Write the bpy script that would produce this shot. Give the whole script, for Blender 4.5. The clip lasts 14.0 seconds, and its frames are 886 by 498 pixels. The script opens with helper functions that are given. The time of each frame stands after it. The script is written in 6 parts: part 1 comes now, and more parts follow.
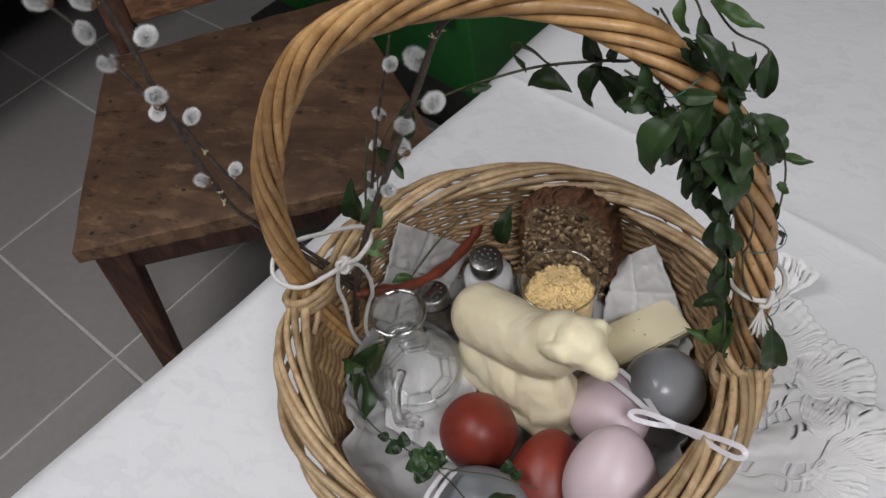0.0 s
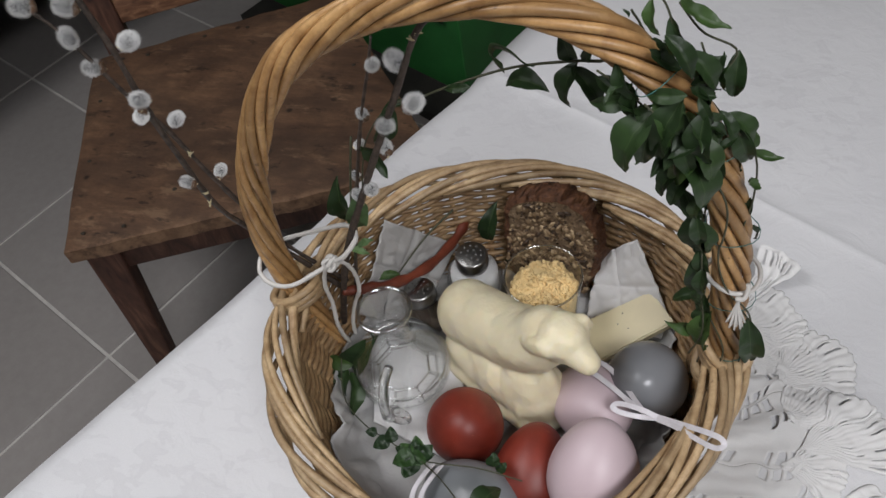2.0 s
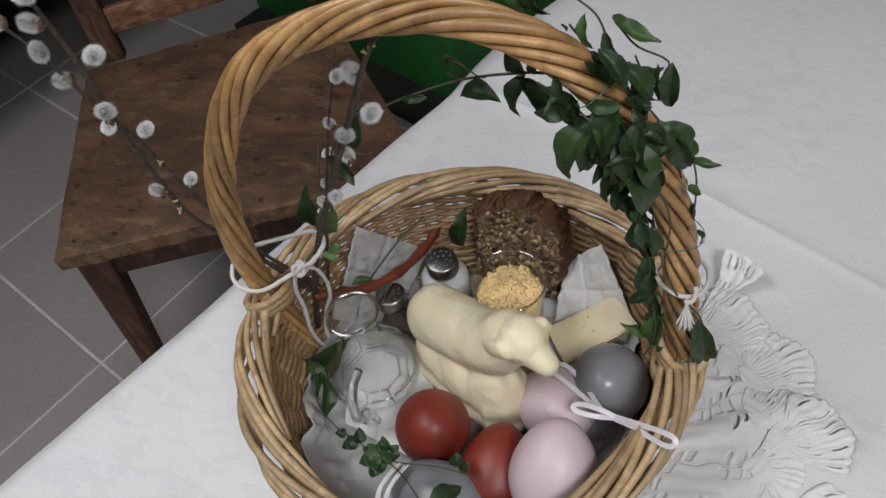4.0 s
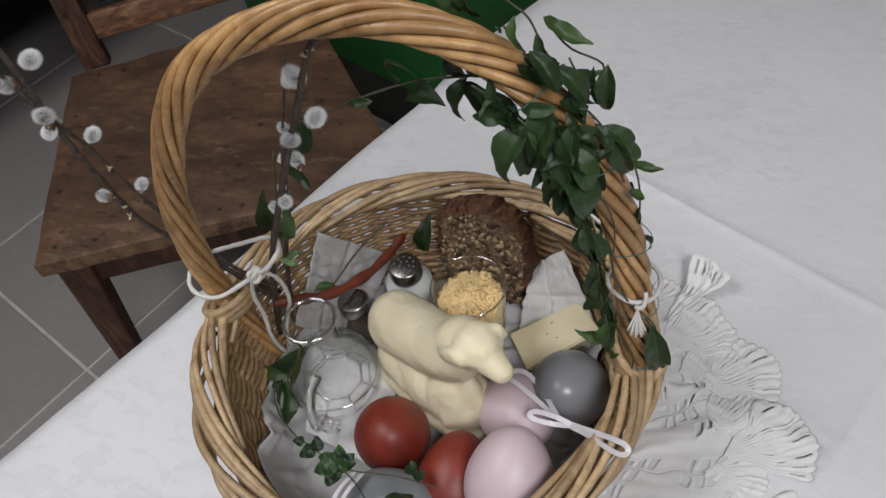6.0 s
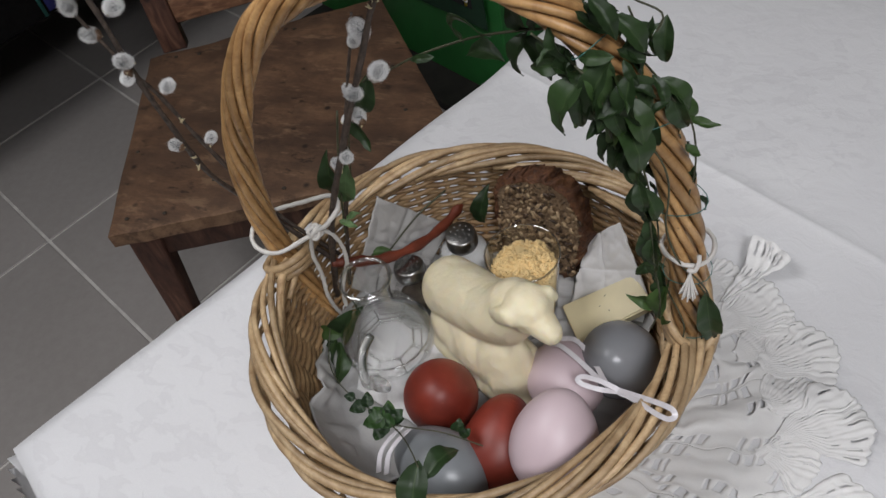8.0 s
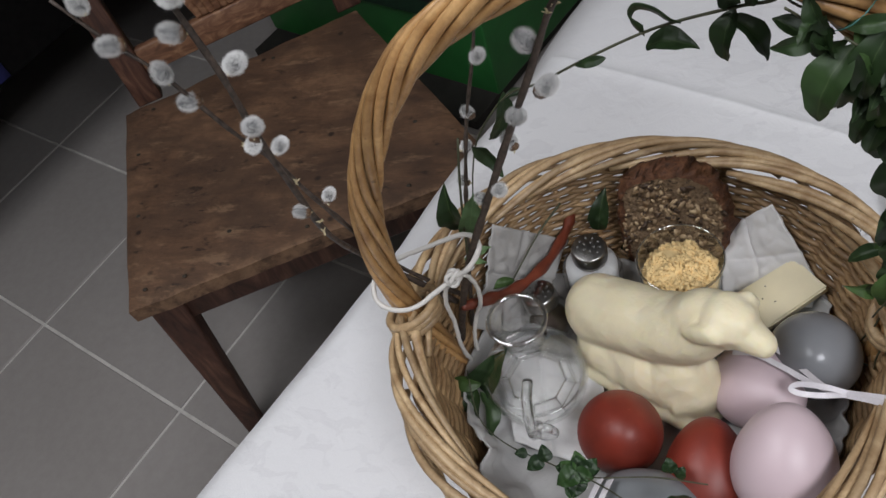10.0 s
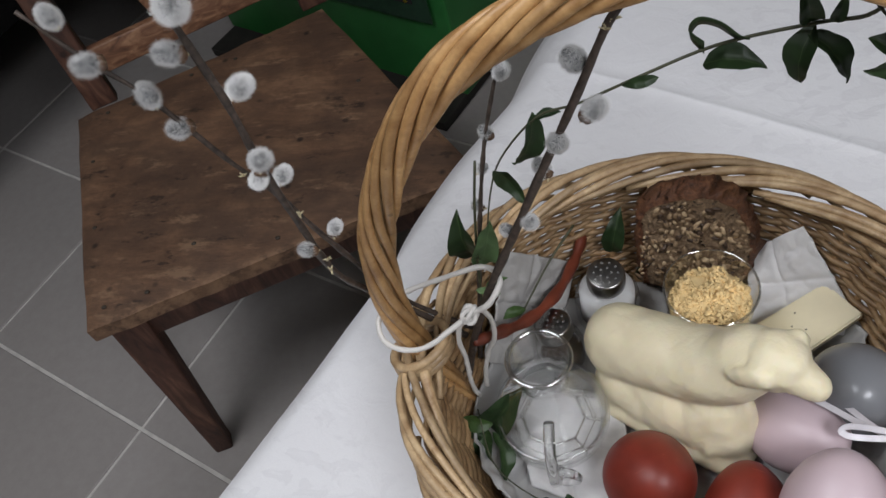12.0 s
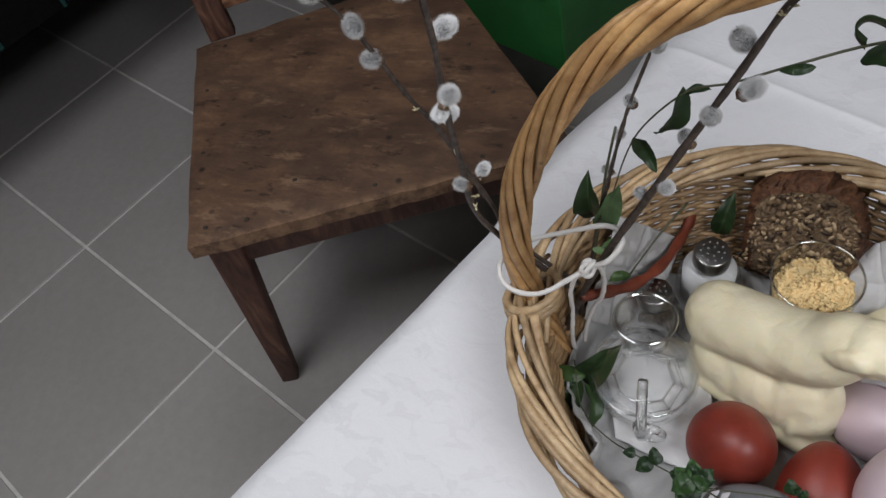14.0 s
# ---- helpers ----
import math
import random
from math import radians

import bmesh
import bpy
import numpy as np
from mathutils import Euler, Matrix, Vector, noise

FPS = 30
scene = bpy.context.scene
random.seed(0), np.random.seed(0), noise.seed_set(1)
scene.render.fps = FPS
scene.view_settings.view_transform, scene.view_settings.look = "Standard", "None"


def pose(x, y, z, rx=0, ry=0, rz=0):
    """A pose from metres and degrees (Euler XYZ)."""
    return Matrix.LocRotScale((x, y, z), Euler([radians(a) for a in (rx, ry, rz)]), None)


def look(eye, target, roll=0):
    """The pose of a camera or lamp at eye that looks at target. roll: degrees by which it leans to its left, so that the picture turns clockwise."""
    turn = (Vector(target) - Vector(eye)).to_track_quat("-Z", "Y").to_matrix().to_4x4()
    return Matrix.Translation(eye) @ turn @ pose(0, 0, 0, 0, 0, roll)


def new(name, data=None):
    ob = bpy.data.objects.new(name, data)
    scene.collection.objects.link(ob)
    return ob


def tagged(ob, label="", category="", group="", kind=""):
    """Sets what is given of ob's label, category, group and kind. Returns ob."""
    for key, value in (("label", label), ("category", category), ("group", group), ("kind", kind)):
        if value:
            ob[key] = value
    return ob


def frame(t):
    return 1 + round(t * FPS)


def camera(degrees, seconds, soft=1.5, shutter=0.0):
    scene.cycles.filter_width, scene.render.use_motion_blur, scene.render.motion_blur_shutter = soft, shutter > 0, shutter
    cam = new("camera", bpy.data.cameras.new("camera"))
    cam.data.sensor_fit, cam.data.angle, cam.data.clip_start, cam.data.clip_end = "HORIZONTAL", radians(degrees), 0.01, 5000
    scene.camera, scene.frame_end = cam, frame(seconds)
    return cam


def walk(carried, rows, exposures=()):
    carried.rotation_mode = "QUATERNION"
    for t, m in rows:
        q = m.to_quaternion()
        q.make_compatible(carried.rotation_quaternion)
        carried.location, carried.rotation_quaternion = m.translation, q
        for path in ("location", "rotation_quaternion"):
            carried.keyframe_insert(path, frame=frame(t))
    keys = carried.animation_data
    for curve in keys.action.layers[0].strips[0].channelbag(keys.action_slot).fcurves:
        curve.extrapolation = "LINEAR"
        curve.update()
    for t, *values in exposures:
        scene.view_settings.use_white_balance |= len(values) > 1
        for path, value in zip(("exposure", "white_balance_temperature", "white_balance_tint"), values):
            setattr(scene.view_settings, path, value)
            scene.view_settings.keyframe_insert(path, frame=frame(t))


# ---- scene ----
cam = camera(58.0, 14.0)
PATH = [
    (0, (0.089, -0.29, 1.322), (-0.452, 0.857, -0.225), -12.3),
    (0.5, (0.091, -0.288, 1.322), (-0.443, 0.852, -0.232), -12.5),
    (1, (0.093, -0.291, 1.321), (-0.434, 0.846, -0.238), -12.6),
    (1.5, (0.096, -0.293, 1.319), (-0.432, 0.845, -0.239), -12.5),
    (2, (0.098, -0.291, 1.328), (-0.43, 0.848, -0.228), -12.7),
    (4.5, (0.136, -0.295, 1.336), (-0.398, 0.862, -0.206), -12.8),
    (5, (0.145, -0.289, 1.332), (-0.391, 0.871, -0.207), -12.8),
    (5.5, (0.15, -0.284, 1.332), (-0.387, 0.877, -0.205), -13.0),
    (6, (0.154, -0.283, 1.327), (-0.384, 0.879, -0.21), -13.0),
    (6.5, (0.148, -0.293, 1.329), (-0.421, 0.859, -0.204), -13.7),
    (7, (0.154, -0.299, 1.319), (-0.473, 0.842, -0.2), -14.6),
    (7.5, (0.157, -0.307, 1.312), (-0.509, 0.826, -0.196), -15.1),
    (8, (0.164, -0.308, 1.315), (-0.518, 0.815, -0.192), -15.5),
    (8.5, (0.153, -0.308, 1.312), (-0.558, 0.783, -0.206), -16.8),
    (9, (0.115, -0.311, 1.315), (-0.611, 0.752, -0.216), -20.0),
    (9.2, (0.091, -0.306, 1.313), (-0.614, 0.769, -0.22), -21.2),
    (11.3, (-0.005, -0.248, 1.302), (-0.432, 0.964, -0.231), -20.1),
    (11.5, (-0.002, -0.243, 1.301), (-0.428, 0.962, -0.238), -19.8),
    (12, (-0.024, -0.24, 1.289), (-0.504, 0.91, -0.276), -20.2),
    (12.5, (-0.005, -0.229, 1.293), (-0.521, 0.882, -0.288), -21.0),
    (12.7, (-0.003, -0.223, 1.298), (-0.514, 0.877, -0.292), -21.1),
    (13, (0.001, -0.233, 1.293), (-0.517, 0.874, -0.29), -20.7),
    (13.5, (-0.041, -0.269, 1.307), (-0.599, 0.824, -0.272), -18.9),
    (14, (-0.055, -0.284, 1.318), (-0.669, 0.786, -0.256), -17.8),
]
walk(cam, [(t, look(eye, target, roll)) for t, eye, target, roll in PATH], [(0, 0.0, 6500, 10), (8.0, 0.0, 6500, 10), (11.5, 0.08, 6330, 10), (14, 0.06, 6330, 10)])

# ---- light and rooms' exposure ----
world = bpy.data.worlds.new("world")
scene.world = world
world.use_nodes = True
world.node_tree.nodes["Background"].inputs[0].default_value = (0.9, 0.95, 1.0, 1)
world.node_tree.nodes["Background"].inputs[1].default_value = 0.008


def area_lamp(name, eye, target, size, watts, colour):
    data = bpy.data.lights.new(name, "AREA")
    data.shape, data.size, data.energy, data.color = "DISK", size, watts, colour
    ob = new(name, data)
    ob.matrix_world = look(eye, target)
    return ob


LAMPS = [(0.78, -1.02, 2.36), (-0.85, -0.32, 2.36)]
for at, watts, wide in zip(LAMPS, (21.6, 12.9), (0.8, 1.0)):
    area_lamp("ceiling_lamp_light", at, (at[0], at[1], 0), wide, watts, (0.955, 0.965, 1.025))


# ---- materials ----
def rgb(*c):
    return (*c, 1.0)


class Mat:
    """Small helper round one node material."""

    def __init__(self, name, rough=0.6, **inputs):
        self.m = bpy.data.materials.new(name)
        self.m.use_nodes = True
        self.t = self.m.node_tree
        self.b = self.t.nodes["Principled BSDF"]
        self.b.inputs["Roughness"].default_value = rough
        for k, v in inputs.items():
            self.b.inputs[k.replace("_", " ")].default_value = v
        self.co = self.t.nodes.new("ShaderNodeTexCoord")

    def node(self, kind, **inputs):
        n = self.t.nodes.new(kind)
        for k, v in inputs.items():
            n.inputs[k].default_value = v
        return n

    def link(self, a, b):
        self.t.links.new(a, b)

    def noise(self, scale, detail=4.0, rough=0.55, stretch=(1, 1, 1), distort=0.0, space="Object"):
        mp = self.node("ShaderNodeMapping", Scale=stretch)
        self.link(self.co.outputs[space], mp.inputs[0])
        n = self.node("ShaderNodeTexNoise", Scale=scale, Detail=detail, Roughness=rough, Distortion=distort)
        self.link(mp.outputs[0], n.inputs["Vector"])
        return n.outputs["Fac"]

    def ramp(self, fac, *stops):
        r = self.t.nodes.new("ShaderNodeValToRGB")
        while len(r.color_ramp.elements) < len(stops):
            r.color_ramp.elements.new(0.5)
        for e, (p, c) in zip(r.color_ramp.elements, stops):
            e.position, e.color = p, rgb(*c) if len(c) == 3 else c
        self.link(fac, r.inputs[0])
        return r.outputs[0]

    def mix(self, fac, a, b, mode="MIX"):
        n = self.t.nodes.new("ShaderNodeMix")
        n.data_type, n.blend_type = "RGBA", mode
        for v, s in ((fac, n.inputs[0]), (a, n.inputs[6]), (b, n.inputs[7])):
            if isinstance(v, (int, float)):
                s.default_value = v
            elif isinstance(v, tuple):
                s.default_value = rgb(*v)
            else:
                self.link(v, s)
        return n.outputs[2]

    def vary(self, colour, amount=0.25):
        """Each object a little lighter or darker."""
        info = self.t.nodes.new("ShaderNodeObjectInfo")
        r = self.ramp(info.outputs["Random"], (0.0, (1 - amount,) * 3), (1.0, (1 + amount * 0.4,) * 3))
        return self.mix(1.0, colour, r, "MULTIPLY")

    def colour(self, c):
        if isinstance(c, tuple):
            self.b.inputs["Base Color"].default_value = rgb(*c)
        else:
            self.link(c, self.b.inputs["Base Color"])
        return self

    def bump(self, fac, strength=0.3, dist=0.001):
        n = self.node("ShaderNodeBump", Strength=strength, Distance=dist)
        self.link(fac, n.inputs["Height"])
        old = self.b.inputs["Normal"].links
        if old:
            self.link(old[0].from_socket, n.inputs["Normal"])
        self.link(n.outputs[0], self.b.inputs["Normal"])
        return self

    def roughness(self, fac, lo, hi):
        n = self.node("ShaderNodeMapRange")
        n.inputs["To Min"].default_value, n.inputs["To Max"].default_value = lo, hi
        self.link(fac, n.inputs[0])
        self.link(n.outputs[0], self.b.inputs["Roughness"])
        return self


def plain(name, c, rough=0.5, var=0.12, scale=60.0, bump=0.1, **kw):
    m = Mat(name, rough, **kw)
    n = m.noise(scale)
    m.colour(m.ramp(n, (0.3, tuple(v * (1 - var) for v in c)), (0.7, tuple(min(1, v * (1 + var)) for v in c))))
    if bump:
        m.bump(n, bump, 0.0006)
    return m.m


def willow_material(name, dark, light, rough):
    m = Mat(name, rough)
    a = m.noise(38, 5, 0.6, (1, 1, 1), 1.5)
    fine = m.noise(420, 3, 0.6)
    c = m.ramp(a, (0.30, dark), (0.52, tuple((p + q) / 2 for p, q in zip(dark, light))), (0.72, light))
    c = m.mix(0.22, c, m.ramp(fine, (0.35, (0.55, 0.45, 0.33)), (0.6, (1, 1, 1))), "MULTIPLY")
    speck = m.noise(150, 2, 0.5)
    c = m.mix(m.ramp(speck, (0.70, (0, 0, 0)), (0.76, (0.7, 0.7, 0.7))), c, tuple(v * 0.45 for v in dark))
    m.colour(m.vary(c, 0.30)).bump(fine, 0.15, 0.0003).bump(a, 0.12, 0.0008)
    return m.m


WILLOW = willow_material("peeled_willow", (0.29, 0.182, 0.090), (0.60, 0.445, 0.262), 0.45)
WILLOW_GOLD = willow_material("varnished_willow", (0.31, 0.162, 0.060), (0.58, 0.355, 0.152), 0.40)
WEAVE = willow_material("woven_willow", (0.20, 0.112, 0.050), (0.47, 0.315, 0.16), 0.5)


def linen(name, c, weave=1400, rough=0.9, crease=0.25):
    m = Mat(name, rough)
    m.b.inputs["Sheen Weight"].default_value = 0.15
    big = m.noise(9, 3, 0.5)
    fine = m.noise(weave, 2, 0.6)
    m.colour(m.mix(0.5, m.ramp(big, (0.3, tuple(v * 0.95 for v in c)), (0.7, c)), m.ramp(fine, (0.3, tuple(v * 0.92 for v in c)), (0.7, c))))
    m.bump(fine, 0.12, 0.0003).bump(m.noise(22, 4, 0.55), crease, 0.004)
    return m.m


def damask():
    """White damask: faint woven blotches, thread and shallow wrinkles."""
    m = Mat("white_table_linen", 0.82)
    m.b.inputs["Sheen Weight"].default_value = 0.1
    big, blotch, fine = m.noise(6, 3, 0.5), m.noise(38, 3, 0.5, (1, 1.6, 1), 0.6), m.noise(1300, 2, 0.6)
    mask = m.ramp(m.noise(5, 2, 0.5), (0.42, (0, 0, 0)), (0.58, (1, 1, 1)))
    c = m.ramp(big, (0.3, (0.650, 0.650, 0.665)), (0.7, (0.692, 0.692, 0.702)))
    c = m.mix(m.mix(1.0, mask, m.ramp(blotch, (0.53, (0, 0, 0)), (0.57, (0.85, 0.85, 0.85)), (0.68, (0.5, 0.5, 0.5))), "MULTIPLY"), c, (0.598, 0.595, 0.610))
    c = m.mix(0.3, c, m.ramp(fine, (0.3, (0.59, 0.59, 0.60)), (0.7, (0.735, 0.735, 0.735))))
    m.colour(c).bump(fine, 0.18, 0.0003).bump(m.noise(34, 4, 0.6, (1, 1, 1), 0.8), 0.3, 0.004).bump(m.noise(9, 3, 0.5), 0.3, 0.012)
    m.roughness(blotch, 0.62, 0.92)
    return m.m


CLOTH = damask()


def crumpled(name, c):
    """Thin cloth with many soft creases."""
    m = Mat(name, 0.9)
    big, fold, fine = m.noise(12, 3, 0.5), m.noise(42, 3, 0.5, (1, 1, 1), 1.6), m.noise(1600, 2, 0.6)
    m.colour(m.mix(0.5, m.ramp(big, (0.3, tuple(v * 0.93 for v in c)), (0.7, c)), m.ramp(fine, (0.3, tuple(v * 0.9 for v in c)), (0.7, c))))
    ridge = m.ramp(fold, (0.42, (0, 0, 0)), (0.5, (1, 1, 1)), (0.58, (0, 0, 0)))
    m.bump(fine, 0.12, 0.0003).bump(ridge, 0.10, 0.0012).bump(m.noise(26, 3, 0.5), 0.5, 0.004)
    return m.m


# one napkin in three tones: its shade and light are put into the colour
NAPKIN_SHADED = crumpled("shaded_grey_white_napkin", (0.48, 0.475, 0.465))
NAPKIN_LIT = crumpled("lit_napkin", (0.67, 0.665, 0.66))
NAPKIN_DEEP = crumpled("deep_shaded_napkin", (0.37, 0.36, 0.345))
NAPKIN_W = linen("white_napkin", (0.80, 0.795, 0.79), 1700, crease=0.3)
LACE = linen("crocheted_cotton", (0.75, 0.745, 0.735), 1100, crease=0.1)
STRING = linen("cotton_string", (0.61, 0.59, 0.555), 1500, crease=0.1)


def wood_material(name, dark, mid, light, rough=0.55, axis=(1, 9, 9)):
    m = Mat(name, rough)
    grain = m.noise(5.0, 8, 0.62, axis, 1.2)
    blot = m.noise(7, 5, 0.6)
    fine = m.noise(60, 4, 0.6, axis)
    c = m.ramp(grain, (0.32, dark), (0.5, mid), (0.68, light))
    c = m.mix(m.ramp(blot, (0.45, (0, 0, 0)), (0.62, (0.75, 0.75, 0.75))), c, m.mix(0.5, c, dark))
    knots = m.node("ShaderNodeTexVoronoi", Scale=9.0)
    m.link(m.co.outputs["Object"], knots.inputs["Vector"])
    c = m.mix(m.ramp(knots.outputs["Distance"], (0.03, (0.85, 0.85, 0.85)), (0.075, (0, 0, 0))), c, tuple(v * 0.35 for v in dark))
    m.colour(m.vary(c, 0.18)).bump(fine, 0.35, 0.0015).bump(grain, 0.25, 0.002).roughness(blot, rough - 0.12, rough + 0.15)
    return m.m


def seat_material():
    m = Mat("worn_seat_wood", 0.6)
    grain, blot, fine = m.noise(7, 7, 0.65, (1.2, 6, 4), 0.9), m.noise(9, 7, 0.7), m.noise(70, 5, 0.7, (1, 4, 3))
    worn = m.noise(19, 5, 0.7)
    c = m.mix(0.5, m.ramp(grain, (0.32, (0.060, 0.036, 0.024)), (0.68, (0.235, 0.150, 0.092))), m.ramp(blot, (0.36, (0.040, 0.023, 0.016)), (0.50, (0.135, 0.082, 0.051)), (0.64, (0.270, 0.180, 0.110))))
    c = m.mix(m.ramp(worn, (0.56, (0, 0, 0)), (0.70, (0.7, 0.7, 0.7))), c, (0.045, 0.028, 0.020))
    c = m.mix(0.3, c, m.ramp(fine, (0.3, (0.07, 0.043, 0.028)), (0.7, (0.20, 0.13, 0.085))))
    c = m.mix(m.ramp(m.noise(5.5, 5, 0.65, (1.2, 2.4, 1)), (0.42, (0, 0, 0)), (0.60, (0.62, 0.62, 0.62))), c, (0.050, 0.034, 0.026))
    c = m.mix(m.ramp(m.noise(11, 5, 0.7, (1, 3, 2)), (0.57, (0, 0, 0)), (0.68, (0.5, 0.5, 0.5))), c, (0.30, 0.215, 0.14))
    # dents and old nail holes, with a few dark drips
    dents = m.node("ShaderNodeTexVoronoi", Scale=17.0)
    m.link(m.co.outputs["Object"], dents.inputs["Vector"])
    c = m.mix(m.ramp(dents.outputs["Distance"], (0.05, (0.9, 0.9, 0.9)), (0.13, (0, 0, 0))), c, (0.018, 0.012, 0.009))
    c = m.mix(m.ramp(m.noise(26, 3, 0.6, (1, 2.2, 1.6)), (0.62, (0, 0, 0)), (0.70, (0.75, 0.75, 0.75))), c, (0.026, 0.017, 0.012))
    # pale wear along the front edge of the board
    edge = m.node("ShaderNodeVectorMath")
    edge.operation = "DOT_PRODUCT"
    edge.inputs[1].default_value = (-0.4332, 0.9013, 0.0)
    m.link(m.co.outputs["Object"], edge.inputs[0])
    away = m.node("ShaderNodeMapRange")
    away.inputs["From Min"].default_value, away.inputs["From Max"].default_value = 0.5775, 0.590
    away.inputs["To Min"].default_value, away.inputs["To Max"].default_value = 1.0, 0.0
    m.link(edge.outputs["Value"], away.inputs[0])
    rub = m.mix(1.0, away.outputs[0], m.ramp(m.noise(38, 4, 0.7), (0.40, (0, 0, 0)), (0.60, (1, 1, 1))), "MULTIPLY")
    c = m.mix(rub, c, (0.25, 0.170, 0.110))
    m.colour(m.mix(1.0, c, (0.90, 0.775, 0.68), "MULTIPLY")).bump(fine, 0.45, 0.0014).bump(worn, 0.3, 0.0018).roughness(blot, 0.50, 0.74)
    return m.m


SEAT_WOOD = seat_material()
RED_WOOD = wood_material("red_brown_stained_wood", (0.030, 0.013, 0.009), (0.085, 0.036, 0.023), (0.165, 0.082, 0.050), 0.55, (9, 9, 1.5))
# near-black for the added block, so its faces pass for deep shade
SHADE_BLACK = plain("shade_black", (0.005, 0.0045, 0.0045), 0.95, 0.3, Specular_IOR_Level=0.1)
# chest base colour, which also stands in for shade on the floor
PLINTH_SHADE = plain("base_and_shade_brown", (0.022, 0.020, 0.017), 0.8, 0.3, 20)
TABLE_WOOD = wood_material("pale_table_wood", (0.2, 0.12, 0.06), (0.3, 0.19, 0.1), (0.38, 0.25, 0.14), 0.5)
WORN_WOOD = wood_material("worn_orange_wood", (0.080, 0.035, 0.019), (0.185, 0.088, 0.047), (0.34, 0.19, 0.105), 0.52, (4, 4, 9))
GREEN_PAINT = plain("green_gloss_paint", (0.026, 0.150, 0.036), 0.38, 0.15, 14, 0.08)
GREEN_CLOTH = plain("dark_green_felt", (0.006, 0.035, 0.014), 0.9, 0.2)
BLACK_CLOTH = plain("black_embroidery_cloth", (0.012, 0.011, 0.012), 0.9, 0.2)
YELLOW_YARN = plain("yellow_yarn", (0.55, 0.45, 0.03), 0.85)
WHITE_YARN = plain("white_yarn", (0.65, 0.63, 0.6), 0.85)
BROWN_YARN = plain("brown_red_yarn", (0.06, 0.016, 0.016), 0.85)
PINK_YARN = plain("pink_band", (0.5, 0.03, 0.16), 0.8)
BLUE_YARN = plain("blue_band", (0.03, 0.035, 0.22), 0.8)
TEAL_YARN = plain("teal_band", (0.02, 0.14, 0.12), 0.8)


def tile_material():
    m = Mat("grey_floor_tile", 0.42)
    a, b = m.noise(3.0, 5, 0.6), m.noise(45, 4, 0.65)
    c = m.mix(0.5, m.ramp(a, (0.3, (0.310, 0.288, 0.272)), (0.7, (0.370, 0.348, 0.331))), m.ramp(b, (0.3, (0.305, 0.282, 0.268)), (0.7, (0.374, 0.352, 0.335))))
    m.colour(m.vary(c, 0.10)).bump(b, 0.15, 0.0008).roughness(a, 0.35, 0.55)
    return m.m


TILE = tile_material()
GROUT = plain("pale_grout", (0.56, 0.54, 0.51), 0.9, 0.15, 30)
WALL = plain("pale_wall_plaster", (0.46, 0.445, 0.42), 0.9, 0.05, 20)


def leaf_material(name, c, vein, rough):
    m = Mat(name, rough)
    n = m.noise(90, 4)
    sep = m.t.nodes.new("ShaderNodeSeparateXYZ")
    m.link(m.co.outputs["Generated"], sep.inputs[0])
    mid = m.ramp(sep.outputs[1], (0.475, (0, 0, 0)), (0.5, (1, 1, 1)), (0.525, (0, 0, 0)))
    info = m.t.nodes.new("ShaderNodeObjectInfo")
    shade = m.ramp(info.outputs["Random"], (0.0, (0.62, 0.66, 0.60)), (0.6, (1.0, 1.0, 1.0)), (0.82, (1.3, 1.3, 1.1)), (1.0, (2.4, 2.2, 1.7)))
    base = m.mix(1.0, m.ramp(n, (0.3, tuple(v * 0.75 for v in c)), (0.7, tuple(v * 1.2 for v in c))), shade, "MULTIPLY")
    m.colour(m.mix(m.mix(1.0, mid, (0.6, 0.6, 0.6), "MULTIPLY"), base, vein)).bump(n, 0.25, 0.0008)
    m.b.inputs["Specular IOR Level"].default_value = 0.36
    m.b.inputs["Subsurface Weight"].default_value = 0.0
    return m.m


PERI = leaf_material("periwinkle_leaf", (0.021, 0.043, 0.014), (0.066, 0.100, 0.038), 0.46)
IVY = leaf_material("ivy_leaf", (0.014, 0.034, 0.011), (0.052, 0.09, 0.030), 0.45)
BOX_LEAF = leaf_material("pale_leaf", (0.085, 0.145, 0.062), (0.13, 0.20, 0.095), 0.45)
VINE = plain("vine_stem", (0.055, 0.058, 0.030), 0.6, 0.3, 200)
BARK = plain("willow_twig_bark", (0.055, 0.040, 0.031), 0.6, 0.6, 260, 0.5)
BUD = plain("pale_bud_scale", (0.55, 0.48, 0.30), 0.7, 0.3, 300)
FUR = plain("silver_catkin_hair", (0.80, 0.80, 0.79), 0.9, 0.05)
FUR_CORE = plain("grey_catkin_core", (0.12, 0.125, 0.13), 0.95, 0.7, 420, 0.5)
SCALE = plain("dark_bud_scale", (0.10, 0.055, 0.028), 0.5, 0.4, 300)
WIRE = plain("green_flower_wire", (0.05, 0.16, 0.14), 0.5)


def egg_material(name, c, rough, mottled=0.1, scratch=False):
    m = Mat(name, rough)
    n, f = m.noise(35, 5), m.noise(700, 2)
    col = m.ramp(n, (0.3, tuple(v * (1 - mottled) for v in c)), (0.7, tuple(min(1, v * (1 + mottled)) for v in c)))
    if scratch:
        s = m.noise(40, 2, 0.5, (1, 14, 3), 2.0)
        col = m.mix(m.ramp(s, (0.735, (0, 0, 0)), (0.755, (0.6, 0.6, 0.6))), col, (0.45, 0.14, 0.08))
    m.colour(col).bump(f, 0.06, 0.0002)
    return m.m


EGG_RED = egg_material("onion_dyed_eggshell", (0.170, 0.0225, 0.012), 0.47, 0.28, True)
EGG_PINK = egg_material("pearly_pink_egg", (0.56, 0.445, 0.475), 0.42, 0.03)
